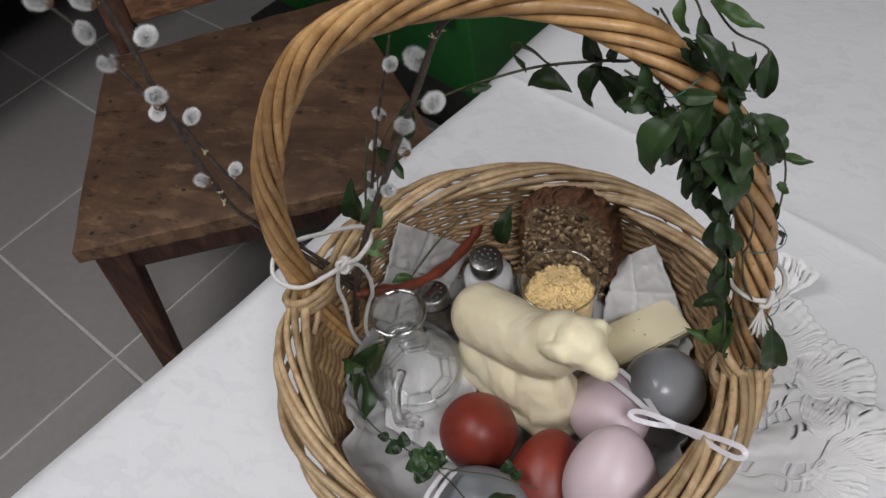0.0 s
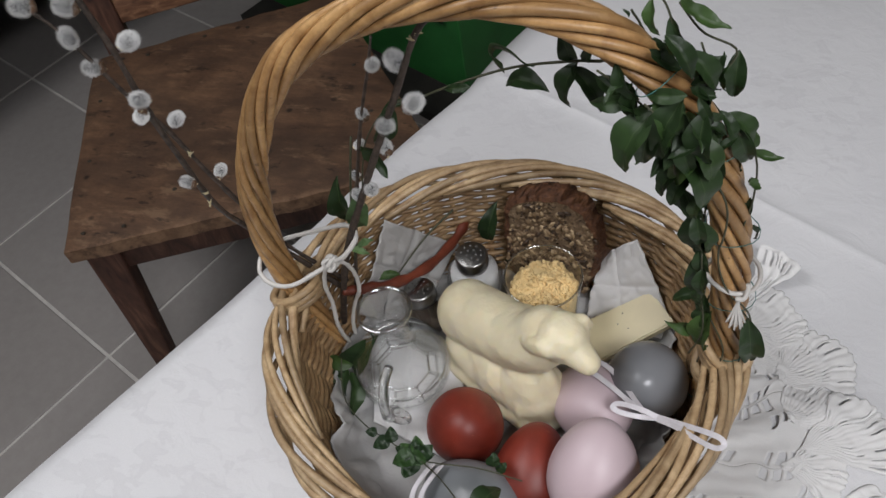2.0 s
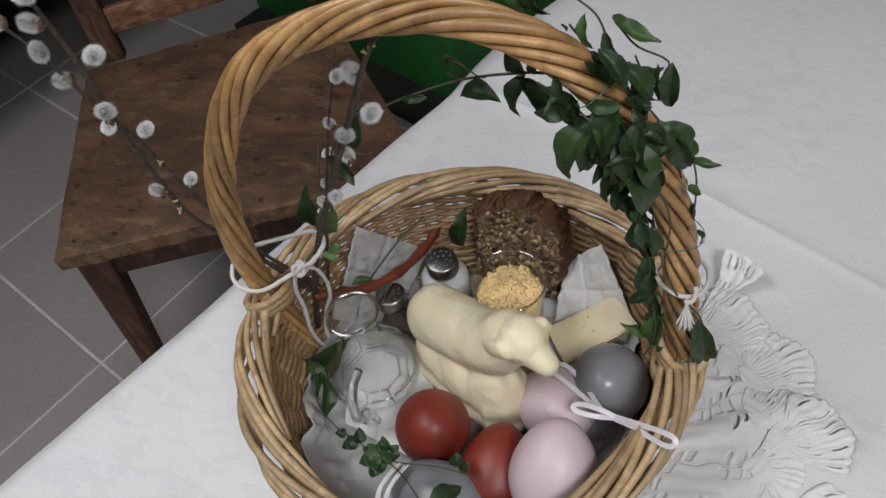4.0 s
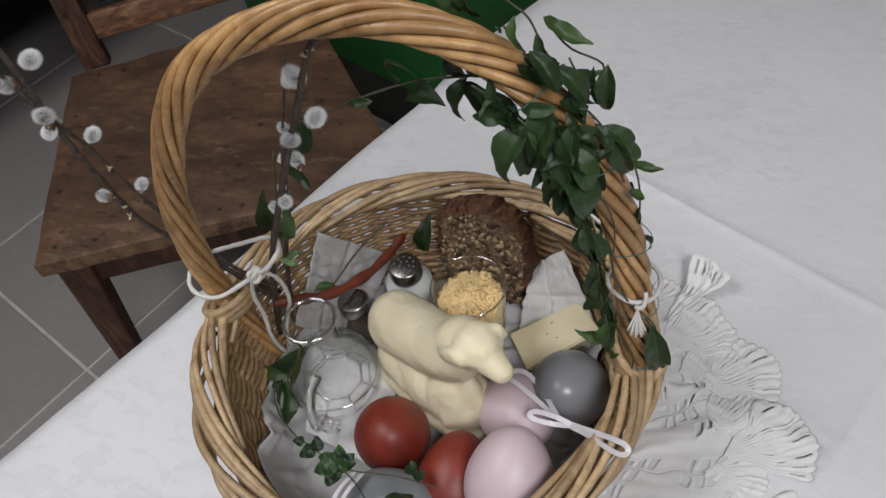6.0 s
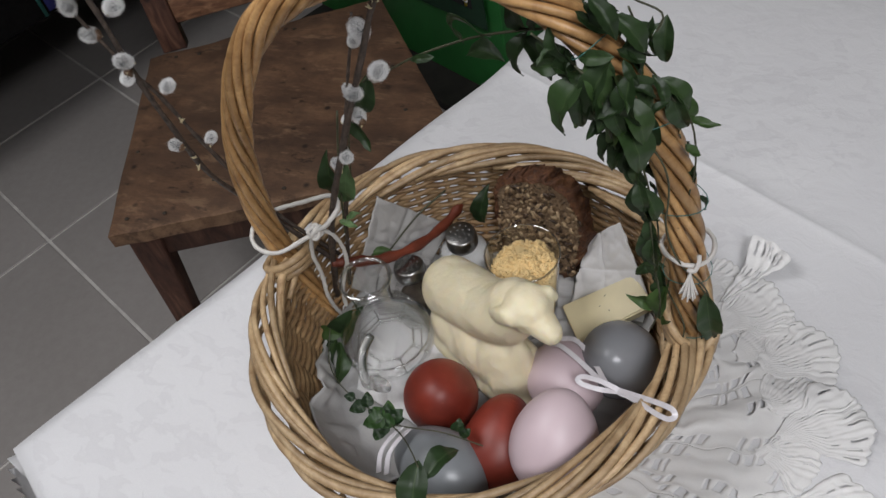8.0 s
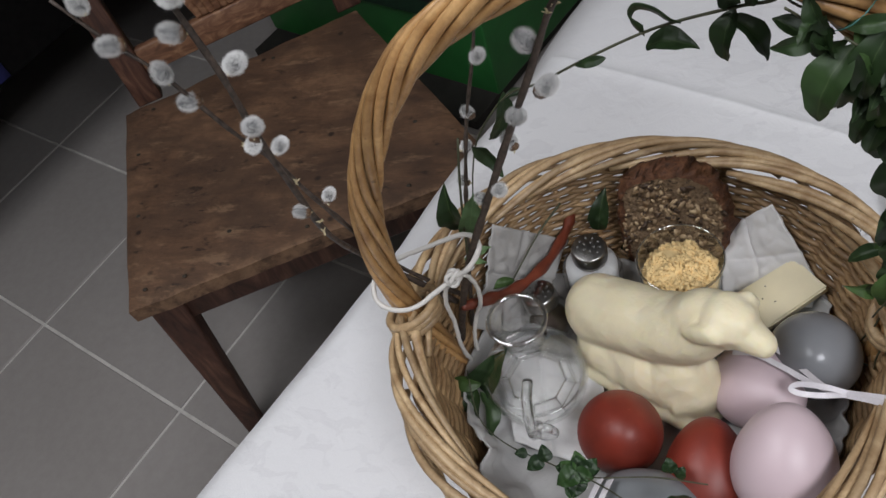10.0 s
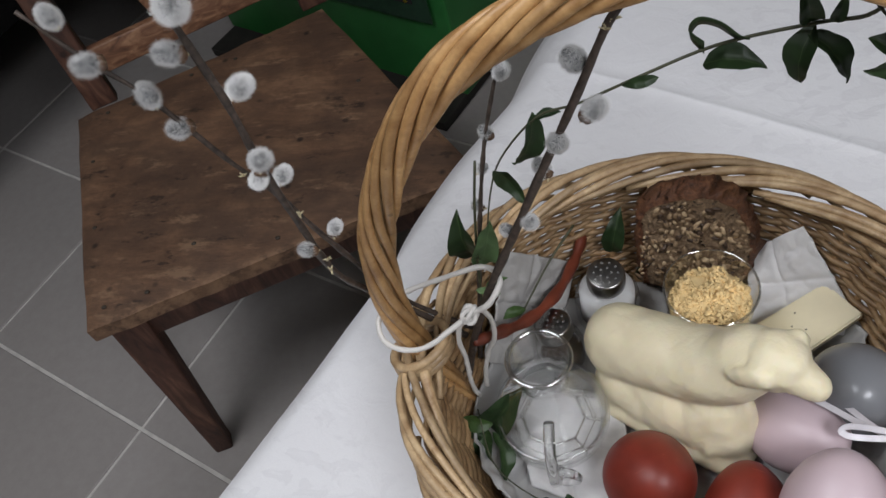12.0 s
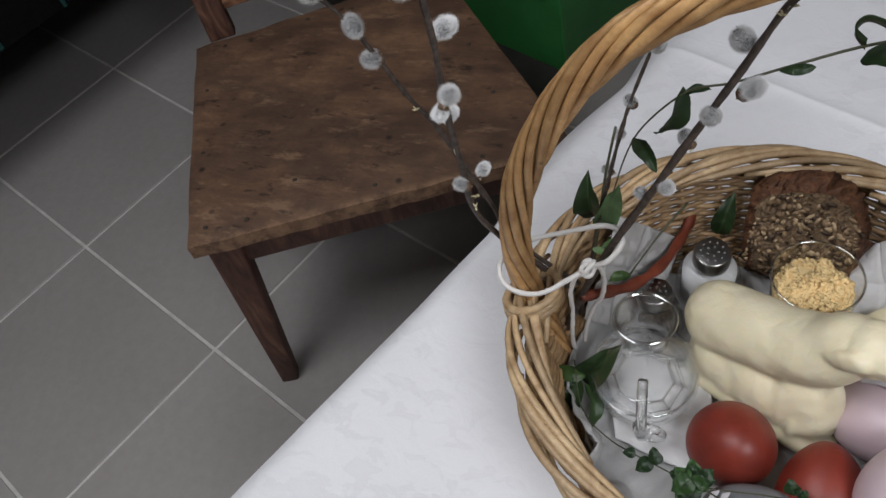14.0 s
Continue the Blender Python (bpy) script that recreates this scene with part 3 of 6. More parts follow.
def wrap(centre, rx, ry, tilt, lift, n, signs):
    """Rods bound round the foot of the handle, crossing it."""
    for k in range(n):
        for sign in signs:
            bm = bmesh.new()
            pts = []
            for i in range(28):
                a = i * math.tau / 28
                x, y = rx * math.cos(a), ry * math.sin(a)
                z = (k - (n - 1) / 2) * 0.0062 + sign * tilt * y + lift * x
                pts.append(Vector(centre) + V(x, y, z))
            tube(bm, pts, 0.0032, 6, closed=True)
            part("binding_rod", bm, WILLOW, basket)


wrap((-0.1610, -0.001, 0.857), 0.0185, 0.0185, -0.25, 0.50, 3, (1,))
wrap((0.1435, 0.0, 0.862), 0.0150, 0.0160, 0.3, -0.75, 3, (1,))
wrap((0.1435, 0.0, 0.850), 0.0158, 0.0168, 0.3, 0.70, 2, (1,))

# ---- napkins inside the basket ----
FLOOR_Z = TOP + 0.0125


def interp(table, x):
    for (a, p), (b, q) in zip(table, table[1:]):
        if a <= x <= b:
            t = (x - a) / (b - a)
            t = t * t * (3 - 2 * t)
            return p + (q - p) * t
    return table[-1][1]


def build_lining(name, mat, rise, label, seed, lift=0.0, r_floor=0.112):
    """A cloth laid into the basket; rise: its height up the wall by direction in degrees."""
    bm = bmesh.new()
    n, m = 260, 44
    rows = []
    centre = bm.verts.new(BC + V(0, 0, FLOOR_Z + lift))
    for i in range(n):
        deg = i * 360 / n
        th = radians(deg)
        h = interp(rise, deg)
        row = []
        for k in range(1, m + 1):
            s = k / m
            run = r_floor + h
            d = s * run
            x, y = math.cos(th) * d, math.sin(th) * d
            wr = 0.0150 * noise.noise(V(math.cos(th) * 3.2, math.sin(th) * 3.2, seed + d * 12)) + 0.0060 * noise.noise(V(math.cos(th) * 9, math.sin(th) * 9, seed + d * 30))
            # sharp pinched folds running across the cloth
            for turn, gap, high in ((0.5, 26.0, 0.0075), (1.9, 34.0, 0.0060), (2.9, 47.0, 0.0035)):
                across = (x * math.cos(turn) + y * math.sin(turn)) * gap + 1.3 * noise.noise(V(x * 14, y * 14, seed + turn))
                wr += high * max(0.0, 1 - 2.6 * abs(across - round(across))) ** 1.5 * max(0.0, 0.3 + noise.noise(V(x * 20, y * 20, turn * 7)))
            if d < r_floor:
                r, z = d, FLOOR_Z + lift + max(0, wr) * 0.8 * min(1, d / 0.05)
            else:
                u = d - r_floor
                z = FLOOR_Z + lift + u
                r = wall_radius(z) - 0.0075 - max(0, wr) * 1.5 - lift
                r = min(r, r_floor + 0.5 * u + 0.004)
            row.append(bm.verts.new(around(th, r, z)))
        rows.append(row)
    for i in range(n):
        a, b = rows[i], rows[(i + 1) % n]
        bm.faces.new((centre, a[0], b[0]))
        for k in range(m - 1):
            bm.faces.new((a[k], a[k + 1], b[k + 1], b[k]))
    bmesh.ops.recalc_face_normals(bm, faces=bm.faces)
    ob = mesh_ob(name, bm, mat)
    sol = ob.modifiers.new("thickness", "SOLIDIFY")
    sol.thickness = 0.0012
    return tagged(ob, label, "napkin")


# grey lowered to imitate the shade along the basket wall
build_lining("napkin", NAPKIN_SHADED, [(0, 0.02), (20, 0.03), (38, 0.02), (70, 0.0), (118, 0.0), (135, 0.012), (149, 0.020), (165, 0.016), (190, 0.024), (215, 0.050), (240, 0.058), (262, 0.03), (300, 0.03), (360, 0.02)],
             "crumpled grey-white cloth napkin lining the basket, darkened for shade", 3.0)


def sheet(name, corners, mat, label, amp, seed, nu=44, nv=44, thick=0.0014):
    """A small four-cornered cloth with wrinkles."""
    a, b, c, d = (Vector(p) for p in corners)
    bm = bmesh.new()
    nrm = (b - a).cross(d - a).normalized()
    g = []
    for i in range(nu + 1):
        row = []
        for k in range(nv + 1):
            u, v = i / nu, k / nv
            p = a.lerp(b, u).lerp(d.lerp(c, u), v)
            w = noise.noise(V(u * 3.0 + seed, v * 2.0, 0)) * amp + (abs(noise.noise(V(u * 6 + seed, v * 4.5, 3))) - 0.3) * amp * 0.9 + noise.noise(V(u * 15 + seed, v * 12, 3)) * amp * 0.2
            w -= amp * 0.5 * (math.exp(-(((u - 0.45) / 0.025) ** 2)) + math.exp(-(((v - 0.4) / 0.025) ** 2)))
            row.append(bm.verts.new(p + nrm * w))
        g.append(row)
    for p, q in zip(g, g[1:]):
        for k in range(nv):
            bm.faces.new((p[k], p[k + 1], q[k + 1], q[k]))
    ob = mesh_ob(name, bm, mat)
    sol = ob.modifiers.new("thickness", "SOLIDIFY")
    sol.thickness = thick
    return tagged(ob, label, "napkin")


sheet("napkin", [(0.050, 0.104, 0.808), (0.044, 0.060, 0.774), (0.118, 0.046, 0.786), (0.0785, 0.0945, 0.8445)], NAPKIN_W, "white paper napkin with a scalloped edge standing against the basket", 0.003, 8.0)
# added sheet: the napkin's brightly lit middle, in a lighter tone
sheet("napkin", [(-0.118, 0.012, 0.7795), (-0.098, -0.060, 0.7795), (-0.030, -0.080, 0.7795), (-0.040, 0.000, 0.7795)], NAPKIN_LIT, "sheet added for the lit middle of the napkin under carafe and eggs", 0.0035, 5.0)
# same napkin, with its shade put into a deeper grey
sheet("napkin", [(-0.113, 0.071, 0.862), (-0.132, 0.020, 0.800), (-0.092, 0.030, 0.776), (-0.068, 0.100, 0.802)], NAPKIN_DEEP, "folded corner of grey-white napkin rising up the basket, darkened for shade", 0.005, 2.0)


# ---- eggs ----
def egg_mesh(radius, length):
    bm = bmesh.new()
    bmesh.ops.create_uvsphere(bm, u_segments=40, v_segments=28, radius=1.0)
    for v in bm.verts:
        z = v.co.z
        taper = 1.0 - 0.13 * z - 0.035 * z * z
        v.co = V(v.co.x * radius * taper, v.co.y * radius * taper, z * length / 2)
    return bm


def egg(at, axis, radius, length, mat, label):
    ob = mesh_ob("egg", egg_mesh(radius, length), mat)
    q = Vector(axis).to_track_quat("Z", "Y")
    ob.matrix_world = Matrix.Translation(at) @ q.to_matrix().to_4x4()
    return tagged(ob, label, "egg", "Easter eggs in the basket")


EGGS = [
    ((-0.023, -0.059, 0.801), (0.25, -0.40, 0.9), 0.0278, 0.066, EGG_RED, "dark red onion-dyed egg with fine scratches"),
    ((0.0305, -0.084, 0.799), (0.05, 0.75, 0.45), 0.0270, 0.072, EGG_RED, "dark red onion-dyed egg leaning on pink egg"),
    ((0.0725, -0.086, 0.829), (0.10, 0.55, 0.75), 0.0292, 0.074, EGG_PINK, "large pearly pale pink egg lying on top"),
    ((0.064, -0.026, 0.803), (0.35, -0.6, 0.5), 0.0285, 0.070, EGG_PINK, "pearly pale pink egg with a white ribbon"),
    ((0.0975, -0.007, 0.814), (-0.15, -0.50, 0.80), 0.0282, 0.064, EGG_GREY, "satin grey egg beside the cheese"),
    ((-0.004, -0.112, 0.801), (-0.92, 0.28, 0.10), 0.0275, 0.074, EGG_BLUE, "satin pale blue-grey egg with a white ribbon lying on its side"),
]
for e in EGGS:
    egg(*e)


# ---- butter lamb ----
def build_lamb():
    bm = bmesh.new()
    blobs = []
    c, ahead, far, up = V(0.0425, -0.0255, 0.8880), V(0.829, -0.559, 0), V(0.559, 0.829, 0), V(0, 0, 1)
    # rump, back and neck in one run up to the skull
    spine = smooth_path([(-0.037, 0.023, 0.823), (-0.016, 0.009, 0.834), (0.006, -0.005, 0.846), (0.022, -0.0145, 0.860), tuple(c - ahead * 0.012 - up * 0.010), tuple(c - ahead * 0.004 - up * 0.003)], 34)
    for i, p in enumerate(spine):
        r = 0.0262 - 0.00012 * i - 0.0072 * max(0.0, (i - 17) / 17) ** 1.3
        blobs.append((tuple(p), (r, r * 0.95, r)))
    # skull, brow, muzzle, nose, jaw, cheek, eyes and the two hanging ears
    for a, b, h, r in (
        (0.0, 0.0, 0.001, (0.0195, 0.0190, 0.0180)), (0.007, 0.0, 0.006, (0.0135, 0.0150, 0.0120)), (0.014, 0.0, -0.003, (0.0150, 0.0130, 0.0128)),
        (0.0235, 0.0, -0.005, (0.0110, 0.0108, 0.0105)), (0.028, 0.0, -0.006, (0.0090, 0.0095, 0.0092)), (0.013, 0.0, -0.012, (0.0125, 0.0088, 0.0060)), (0.002, -0.009, -0.010, (0.0115, 0.0075, 0.0080)),
        (0.0120, -0.0122, 0.003, (0.0050, 0.0042, 0.0045)), (0.0125, 0.0122, 0.004, (0.0048, 0.0042, 0.0045)),
        (-0.002, -0.0190, 0.003, (0.0110, 0.0052, 0.0085)), (-0.008, -0.0205, -0.001, (0.0105, 0.0042, 0.0085)), (-0.014, -0.0210, -0.005, (0.0080, 0.0036, 0.0062)),
        (0.005, 0.0175, 0.007, (0.0060, 0.0055, 0.0062)), (0.008, 0.0200, 0.002, (0.0046, 0.0044, 0.0055)),
    ):
        blobs.append((tuple(c + (ahead * a + far * b + up * h) * 0.86), tuple(0.86 * v for v in r)))
    # broad foot that the body overhangs, its near side in soft upright folds
    for i in range(9):
        f = i / 8
        p = V(-0.034, 0.014, 0.794).lerp(V(0.023, -0.021, 0.797), f)
        blobs.append((tuple(p), (0.0225, 0.0235 - 0.002 * f, 0.029 + 0.004 * f)))
        blobs.append((tuple(p + V(0, -0.003, -0.015)), (0.0235, 0.0255, 0.011)))
    for x, y, z, wide, high in ((0.029, -0.025, 0.806, 0.0125, 0.038), (0.019, -0.028, 0.802, 0.0120, 0.036), (0.006, -0.025, 0.797, 0.0130, 0.032), (-0.010, -0.015, 0.792, 0.0150, 0.028), (-0.025, -0.005, 0.790, 0.0150, 0.026)):
        blobs.append(((x, y, z), (wide, wide * 0.9, high)))
    blobs += [((-0.003, -0.005, 0.796), (0.047, 0.0255, 0.035)), ((0.016, -0.019, 0.802), (0.026, 0.0195, 0.042))]
    for x, y, high in ((0.033, -0.031, 0.030), (0.0245, -0.0365, 0.026), (0.013, -0.0365, 0.022)):
        blobs.append(((x, y, 0.790), (0.0065, 0.0055, high)))
    for at, r in blobs:
        bmesh.ops.create_icosphere(bm, subdivisions=3, radius=1.0, matrix=Matrix.Translation(at) @ Matrix.Rotation(radians(-34), 4, "Z") @ Matrix.Diagonal((*r, 1)))
    ob = mesh_ob("butter_lamb", bm, BUTTER)
    rm = ob.modifiers.new("weld", "REMESH")
    rm.mode, rm.voxel_size, rm.use_smooth_shade = "VOXEL", 0.0013, True
    sm = ob.modifiers.new("soft", "SMOOTH")
    sm.factor, sm.iterations = 0.6, 22
    tex = bpy.data.textures.new("wool", "CLOUDS")
    tex.noise_scale, tex.noise_depth = 0.020, 2
    dp = ob.modifiers.new("wool", "DISPLACE")
    dp.texture, dp.strength, dp.texture_coords = tex, 0.0020, "LOCAL"
    return tagged(ob, "pale yellow lamb figure moulded from butter", "butter figure")


build_lamb()

# ---- glass carafe ----
CAR = V(-0.0845, -0.016, 0)
carafe = thing("glass_carafe", "small round clear glass carafe half full of water", "carafe")
outer = [(0.0300, 0.777), (0.0358, 0.787), (0.0375, 0.797), (0.0355, 0.809), (0.0288, 0.820), (0.0200, 0.830), (0.0150, 0.838), (0.0143, 0.847), (0.0157, 0.859), (0.0181, 0.869), (0.0187, 0.872)]
part("body", lathe(outer, CAR, 56), GLASS, carafe)
for r, z, thick, sides in ((0.0187, 0.8720, 0.0016, 48), (0.0352, 0.8022, 0.0007, 48), (0.0205, 0.7895, 0.0010, 8), (0.0268, 0.7855, 0.0006, 8)):
    bm = bmesh.new()
    tube(bm, [CAR + V(r * math.cos(k * math.tau / sides), r * math.sin(k * math.tau / sides), z) for k in range(sides)], thick, 8, closed=True)
    part("glass_ring", bm, THICK_GLASS, carafe)
bm = bmesh.new()
for k in range(8):
    a = k * math.tau / 8
    d = V(math.cos(a), math.sin(a), 0)
    tube(bm, [CAR + d * 0.0205 + V(0, 0, 0.7895), CAR + d * 0.0268 + V(0, 0, 0.7855), CAR + d * 0.0318 + V(0, 0, 0.7860)], [0.0007, 0.0006, 0.0004], 6)
part("facet_edges", bm, THICK_GLASS, carafe)
part("water", lathe([(0.0, 0.7800), (0.0200, 0.7798), (0.0262, 0.7798), (0.0290, 0.7805), (0.0345, 0.787), (0.0360, 0.797), (0.0358, 0.8015), (0.0350, 0.8022), (0.0, 0.8022)], CAR, 56), CLEAR_WATER, carafe, "clear water")
part("base", lathe([(0.0, 0.7735), (0.0265, 0.7735), (0.0282, 0.7745), (0.0270, 0.7760), (0.0210, 0.7785), (0.0, 0.7790)], CAR, 8), CLEAR_GLASS, carafe, "faceted thick glass bottom", smooth=False)
bm = bmesh.new()
tube(bm, smooth_path([CAR + V(0.002, -0.022, 0.8290), CAR + V(0.003, -0.036, 0.831), CAR + V(0.004, -0.047, 0.818), CAR + V(0.004, -0.048, 0.801), CAR + V(0.003, -0.0375, 0.791)], 30), [0.0036] * 24 + [0.0038, 0.0041, 0.0044, 0.0049, 0.0054, 0.0058, 0.0061], 12)
ring = [CAR + V(0.0105 + 0.0072 * math.cos(a), -0.0440, 0.7985 + 0.0072 * math.sin(a)) for a in [i * math.tau / 24 for i in range(24)]]
tube(bm, ring, 0.0030, 10, closed=True)
part("handle", bm, CLEAR_GLASS, carafe, "curved clear glass handle")


# ---- shakers ----
def shaker(at, height, r, lid_r, lean, fill, fill_mat, label):
    ob = thing("shaker", label, "shaker", "salt and pepper shakers")
    lid = 0.235 * height
    prof = [(0, 0), (r * 0.92, 0), (r, 0.004), (r * 1.0, height * 0.42), (r * 0.93, height * 0.56), (r * 0.72, height * 0.66), (lid_r * 0.92, height - lid), (lid_r * 0.88, height - lid + 0.003)]
    part("glass_body", lathe(prof, (0, 0, 0), 32), GLASS, ob)
    part("filling", lathe([(0, 0.0045), (r * 0.84, 0.0045), (r * 0.84, fill), (r * 0.4, fill + 0.003), (0, fill + 0.002)], (0, 0, 0), 28), fill_mat, ob, "white salt" if fill_mat is SALT else "dark ground pepper")
    cap = part("lid", lathe([(lid_r * 0.86, height - lid), (lid_r, height - lid), (lid_r * 1.02, height - lid + 0.003), (lid_r, height - 0.0022), (lid_r * 0.95, height - 0.0006), (lid_r * 0.88, height - 0.0001), (0, height)], (0, 0, 0), 36), STEEL, ob, "shiny steel lid with round holes")
    holes = bmesh.new()
    for ring, count in ((0.30, 5), (0.62, 10)):
        for k in range(count):
            a = k * math.tau / count
            bmesh.ops.create_circle(holes, cap_ends=True, segments=8, radius=0.00085, matrix=Matrix.Translation((lid_r * ring * math.cos(a), lid_r * ring * math.sin(a), height + 0.0002)))
    part("holes", holes, HOLE, cap, "small dull round holes")
    ob.matrix_world = Matrix.Translation(at) @ Euler(lean).to_matrix().to_4x4()
    return ob


shaker((-0.049, 0.076, FLOOR_Z + 0.003), 0.056, 0.0232, 0.0132, (0.05, 0.02, 0), 0.033, SALT, "small glass salt shaker with a steel lid")
shaker((-0.079, 0.036, FLOOR_Z + 0.003), 0.046, 0.0175, 0.0130, (-0.10, -0.12, 0), 0.016, PEPPER, "small glass pepper shaker with a steel lid")

# ---- cup of grated cheese ----
CUP = V(0.017, 0.041, 0)
cup = thing("glass_cup", "small clear glass cup of yellow grated horseradish", "cup")
part("cup_wall", lathe([(0, 0.774), (0.0185, 0.774), (0.0205, 0.778), (0.0258, 0.83), (0.0282, 0.857)], CUP, 44), GLASS, cup)
bm = bmesh.new()
tube(bm, [CUP + V(0.0280 * math.cos(k * math.tau / 44), 0.0280 * math.sin(k * math.tau / 44), 0.857) for k in range(44)], 0.0009, 6, closed=True)
part("cup_rim", bm, THICK_GLASS, cup)
mound = lathe([(0, 0.7805), (0.0186, 0.7805), (0.0240, 0.828), (0.0250, 0.8385), (0.017, 0.8445), (0, 0.8465)], CUP, 40)
for v in mound.verts:
    if v.co.z > 0.834:
        v.co += noise.noise_vector(v.co * 160) * 0.0022
food = part("filling", mound, SHRED, cup, "yellow grated filling")
bm = bmesh.new()
rnd = random.Random(5)
for k in range(1500):
    a, r = rnd.uniform(0, math.tau), 0.0242 * math.sqrt(rnd.random())
    x, y = r * math.cos(a), r * math.sin(a)
    clump = 0.0060 * noise.noise(V(x * 95, y * 95, 3)) + 0.0030 * noise.noise(V(x * 260, y * 260, 8))
    c = CUP + V(x, y, 0.8482 - 0.0065 * (r / 0.0242) ** 2 + clump + rnd.uniform(-0.0012, 0.0004))
    turn = Euler((rnd.uniform(-0.9, 0.9), rnd.uniform(-0.9, 0.9), rnd.uniform(0, 6))).to_matrix().to_4x4()
    bmesh.ops.create_icosphere(bm, subdivisions=1, radius=1.0, matrix=Matrix.Translation(c) @ turn @ Matrix.Diagonal((rnd.uniform(0.0010, 0.0026), rnd.uniform(0.0008, 0.0018), rnd.uniform(0.0004, 0.0010), 1)))
wobble(bm, 0.0011, 520)
tagged(part("grated_layer", bm, SHRED, food), kind="stuff")

# ---- bread ----
bread = thing("bread_slice", "slice of dark seeded rye bread with a brown crust", "bread")


def build_bread():
    # outline in the slice's own plane: across, up
    base = [(-0.036, 0.0), (-0.043, 0.020), (-0.048, 0.048), (-0.0505, 0.068), (-0.048, 0.080), (-0.038, 0.089), (-0.022, 0.096), (-0.004, 0.100), (0.011, 0.0985), (0.024, 0.091), (0.035, 0.076), (0.041, 0.056), (0.042, 0.036), (0.036, 0.015), (0.026, 0.0)]
    ring = [(p.x, p.y) for p in smooth_path([(x, y, 0) for x, y in base + base[:1]], 110)[:-1]]
    bm = bmesh.new()
    crust = bmesh.new()

    def loop(b, inset, depth, jag):
        out = []
        for i, (x, y) in enumerate(ring):
            c = V(-0.001, 0.053, 0)
            p = V(x, y, 0)
            q = p + (c - p).normalized() * inset
            j = (noise.noise(V(x * 220, y * 220, depth * 300)) + 0.9 * noise.noise(V(x * 110, y * 110, depth * 140)) + 0.5 * noise.noise(V(x * 420, y * 420, depth * 500))) * jag * 1.4
            out.append(b.verts.new(V(q.x + j, q.y + j, depth + j * 0.6)))
        return out
    face = loop(bm, 0.0035, -0.0001, 0.0008)
    mid = [face]
    for f in (0.012, 0.022, 0.032, 0.042):
        r = loop(bm, f, 0.0, 0.0)
        for v in r:
            v.co.z += noise.noise(v.co * 240) * 0.0018
        mid.append(r)
    for u, v in zip(mid, mid[1:]):
        for k in range(len(ring)):
            bm.faces.new((u[k], u[(k + 1) % len(ring)], v[(k + 1) % len(ring)], v[k]))
    bm.faces.new(mid[-1])
    bmesh.ops.recalc_face_normals(bm, faces=bm.faces)
    rows = [loop(crust, 0.0045, -0.0006, 0.001), loop(crust, 0.0005, 0.0006, 0.0014), loop(crust, -0.0012, 0.003, 0.0034), loop(crust, -0.0018, 0.007, 0.0040), loop(crust, -0.0015, 0.012, 0.0040), loop(crust, 0.0005, 0.0185, 0.001)]
    for u, v in zip(rows, rows[1:]):
        for k in range(len(ring)):
            crust.faces.new((u[k], u[(k + 1) % len(ring)], v[(k + 1) % len(ring)], v[k]))
    crust.faces.new(rows[-1])
    bmesh.ops.recalc_face_normals(crust, faces=crust.faces)
    seeds = bmesh.new()
    rnd = random.Random(11)
    dark = bmesh.new()
    for k in range(520):
        x, y = rnd.uniform(-0.044, 0.037), rnd.uniform(0.004, 0.096)
        if ((x + 0.004) / 0.041) ** 2 > 1 or y > 0.091 - 11.0 * (x + 0.006) ** 2 or noise.noise(V(x * 70, y * 70, 3)) < -0.18:
            continue
        a, big = rnd.uniform(0, math.pi), rnd.random() ** 1.4
        tilt = Euler((rnd.uniform(-0.5, 0.5), rnd.uniform(-0.5, 0.5), a)).to_matrix().to_4x4()
        m = Matrix.Translation((x, y, -0.0004 + rnd.uniform(-0.0006, 0.0004))) @ tilt @ Matrix.Diagonal((0.0017 + 0.0036 * big, 0.0011 + 0.0020 * big, 0.0011, 1))
        bmesh.ops.create_icosphere(dark if k % 4 == 0 else seeds, subdivisions=1, radius=1.0, matrix=m)
    crumb = part("crumb", bm, BREAD, bread, "dark crumb full of seeds")
    part("crust", crust, CRUST, bread, "rough dark brown crust")
    tagged(part("seed_layer", seeds, SEED, crumb), kind="stuff")
    tagged(part("flax_layer", dark, SEED_DARK, crumb, "small dark flax seeds"), kind="stuff")


build_bread()
# local x across, y up the slice, z into the basket wall
bx = V(0.985, -0.145, -0.09).normalized()
by = V(0.10, 0.145, 0.98)
by = (by - bx * by.dot(bx)).normalized()
bz = bx.cross(by)
bread.matrix_world = Matrix.Translation((0.010, 0.088, 0.7785)) @ Matrix((bx, by, -bz)).transposed().to_4x4() @ Matrix.Diagonal((0.86, 0.955, 1, 1))

# ---- cheese ----
cheese = thing("cheese_piece", "flat piece of pale yellow cheese with herb specks", "cheese")


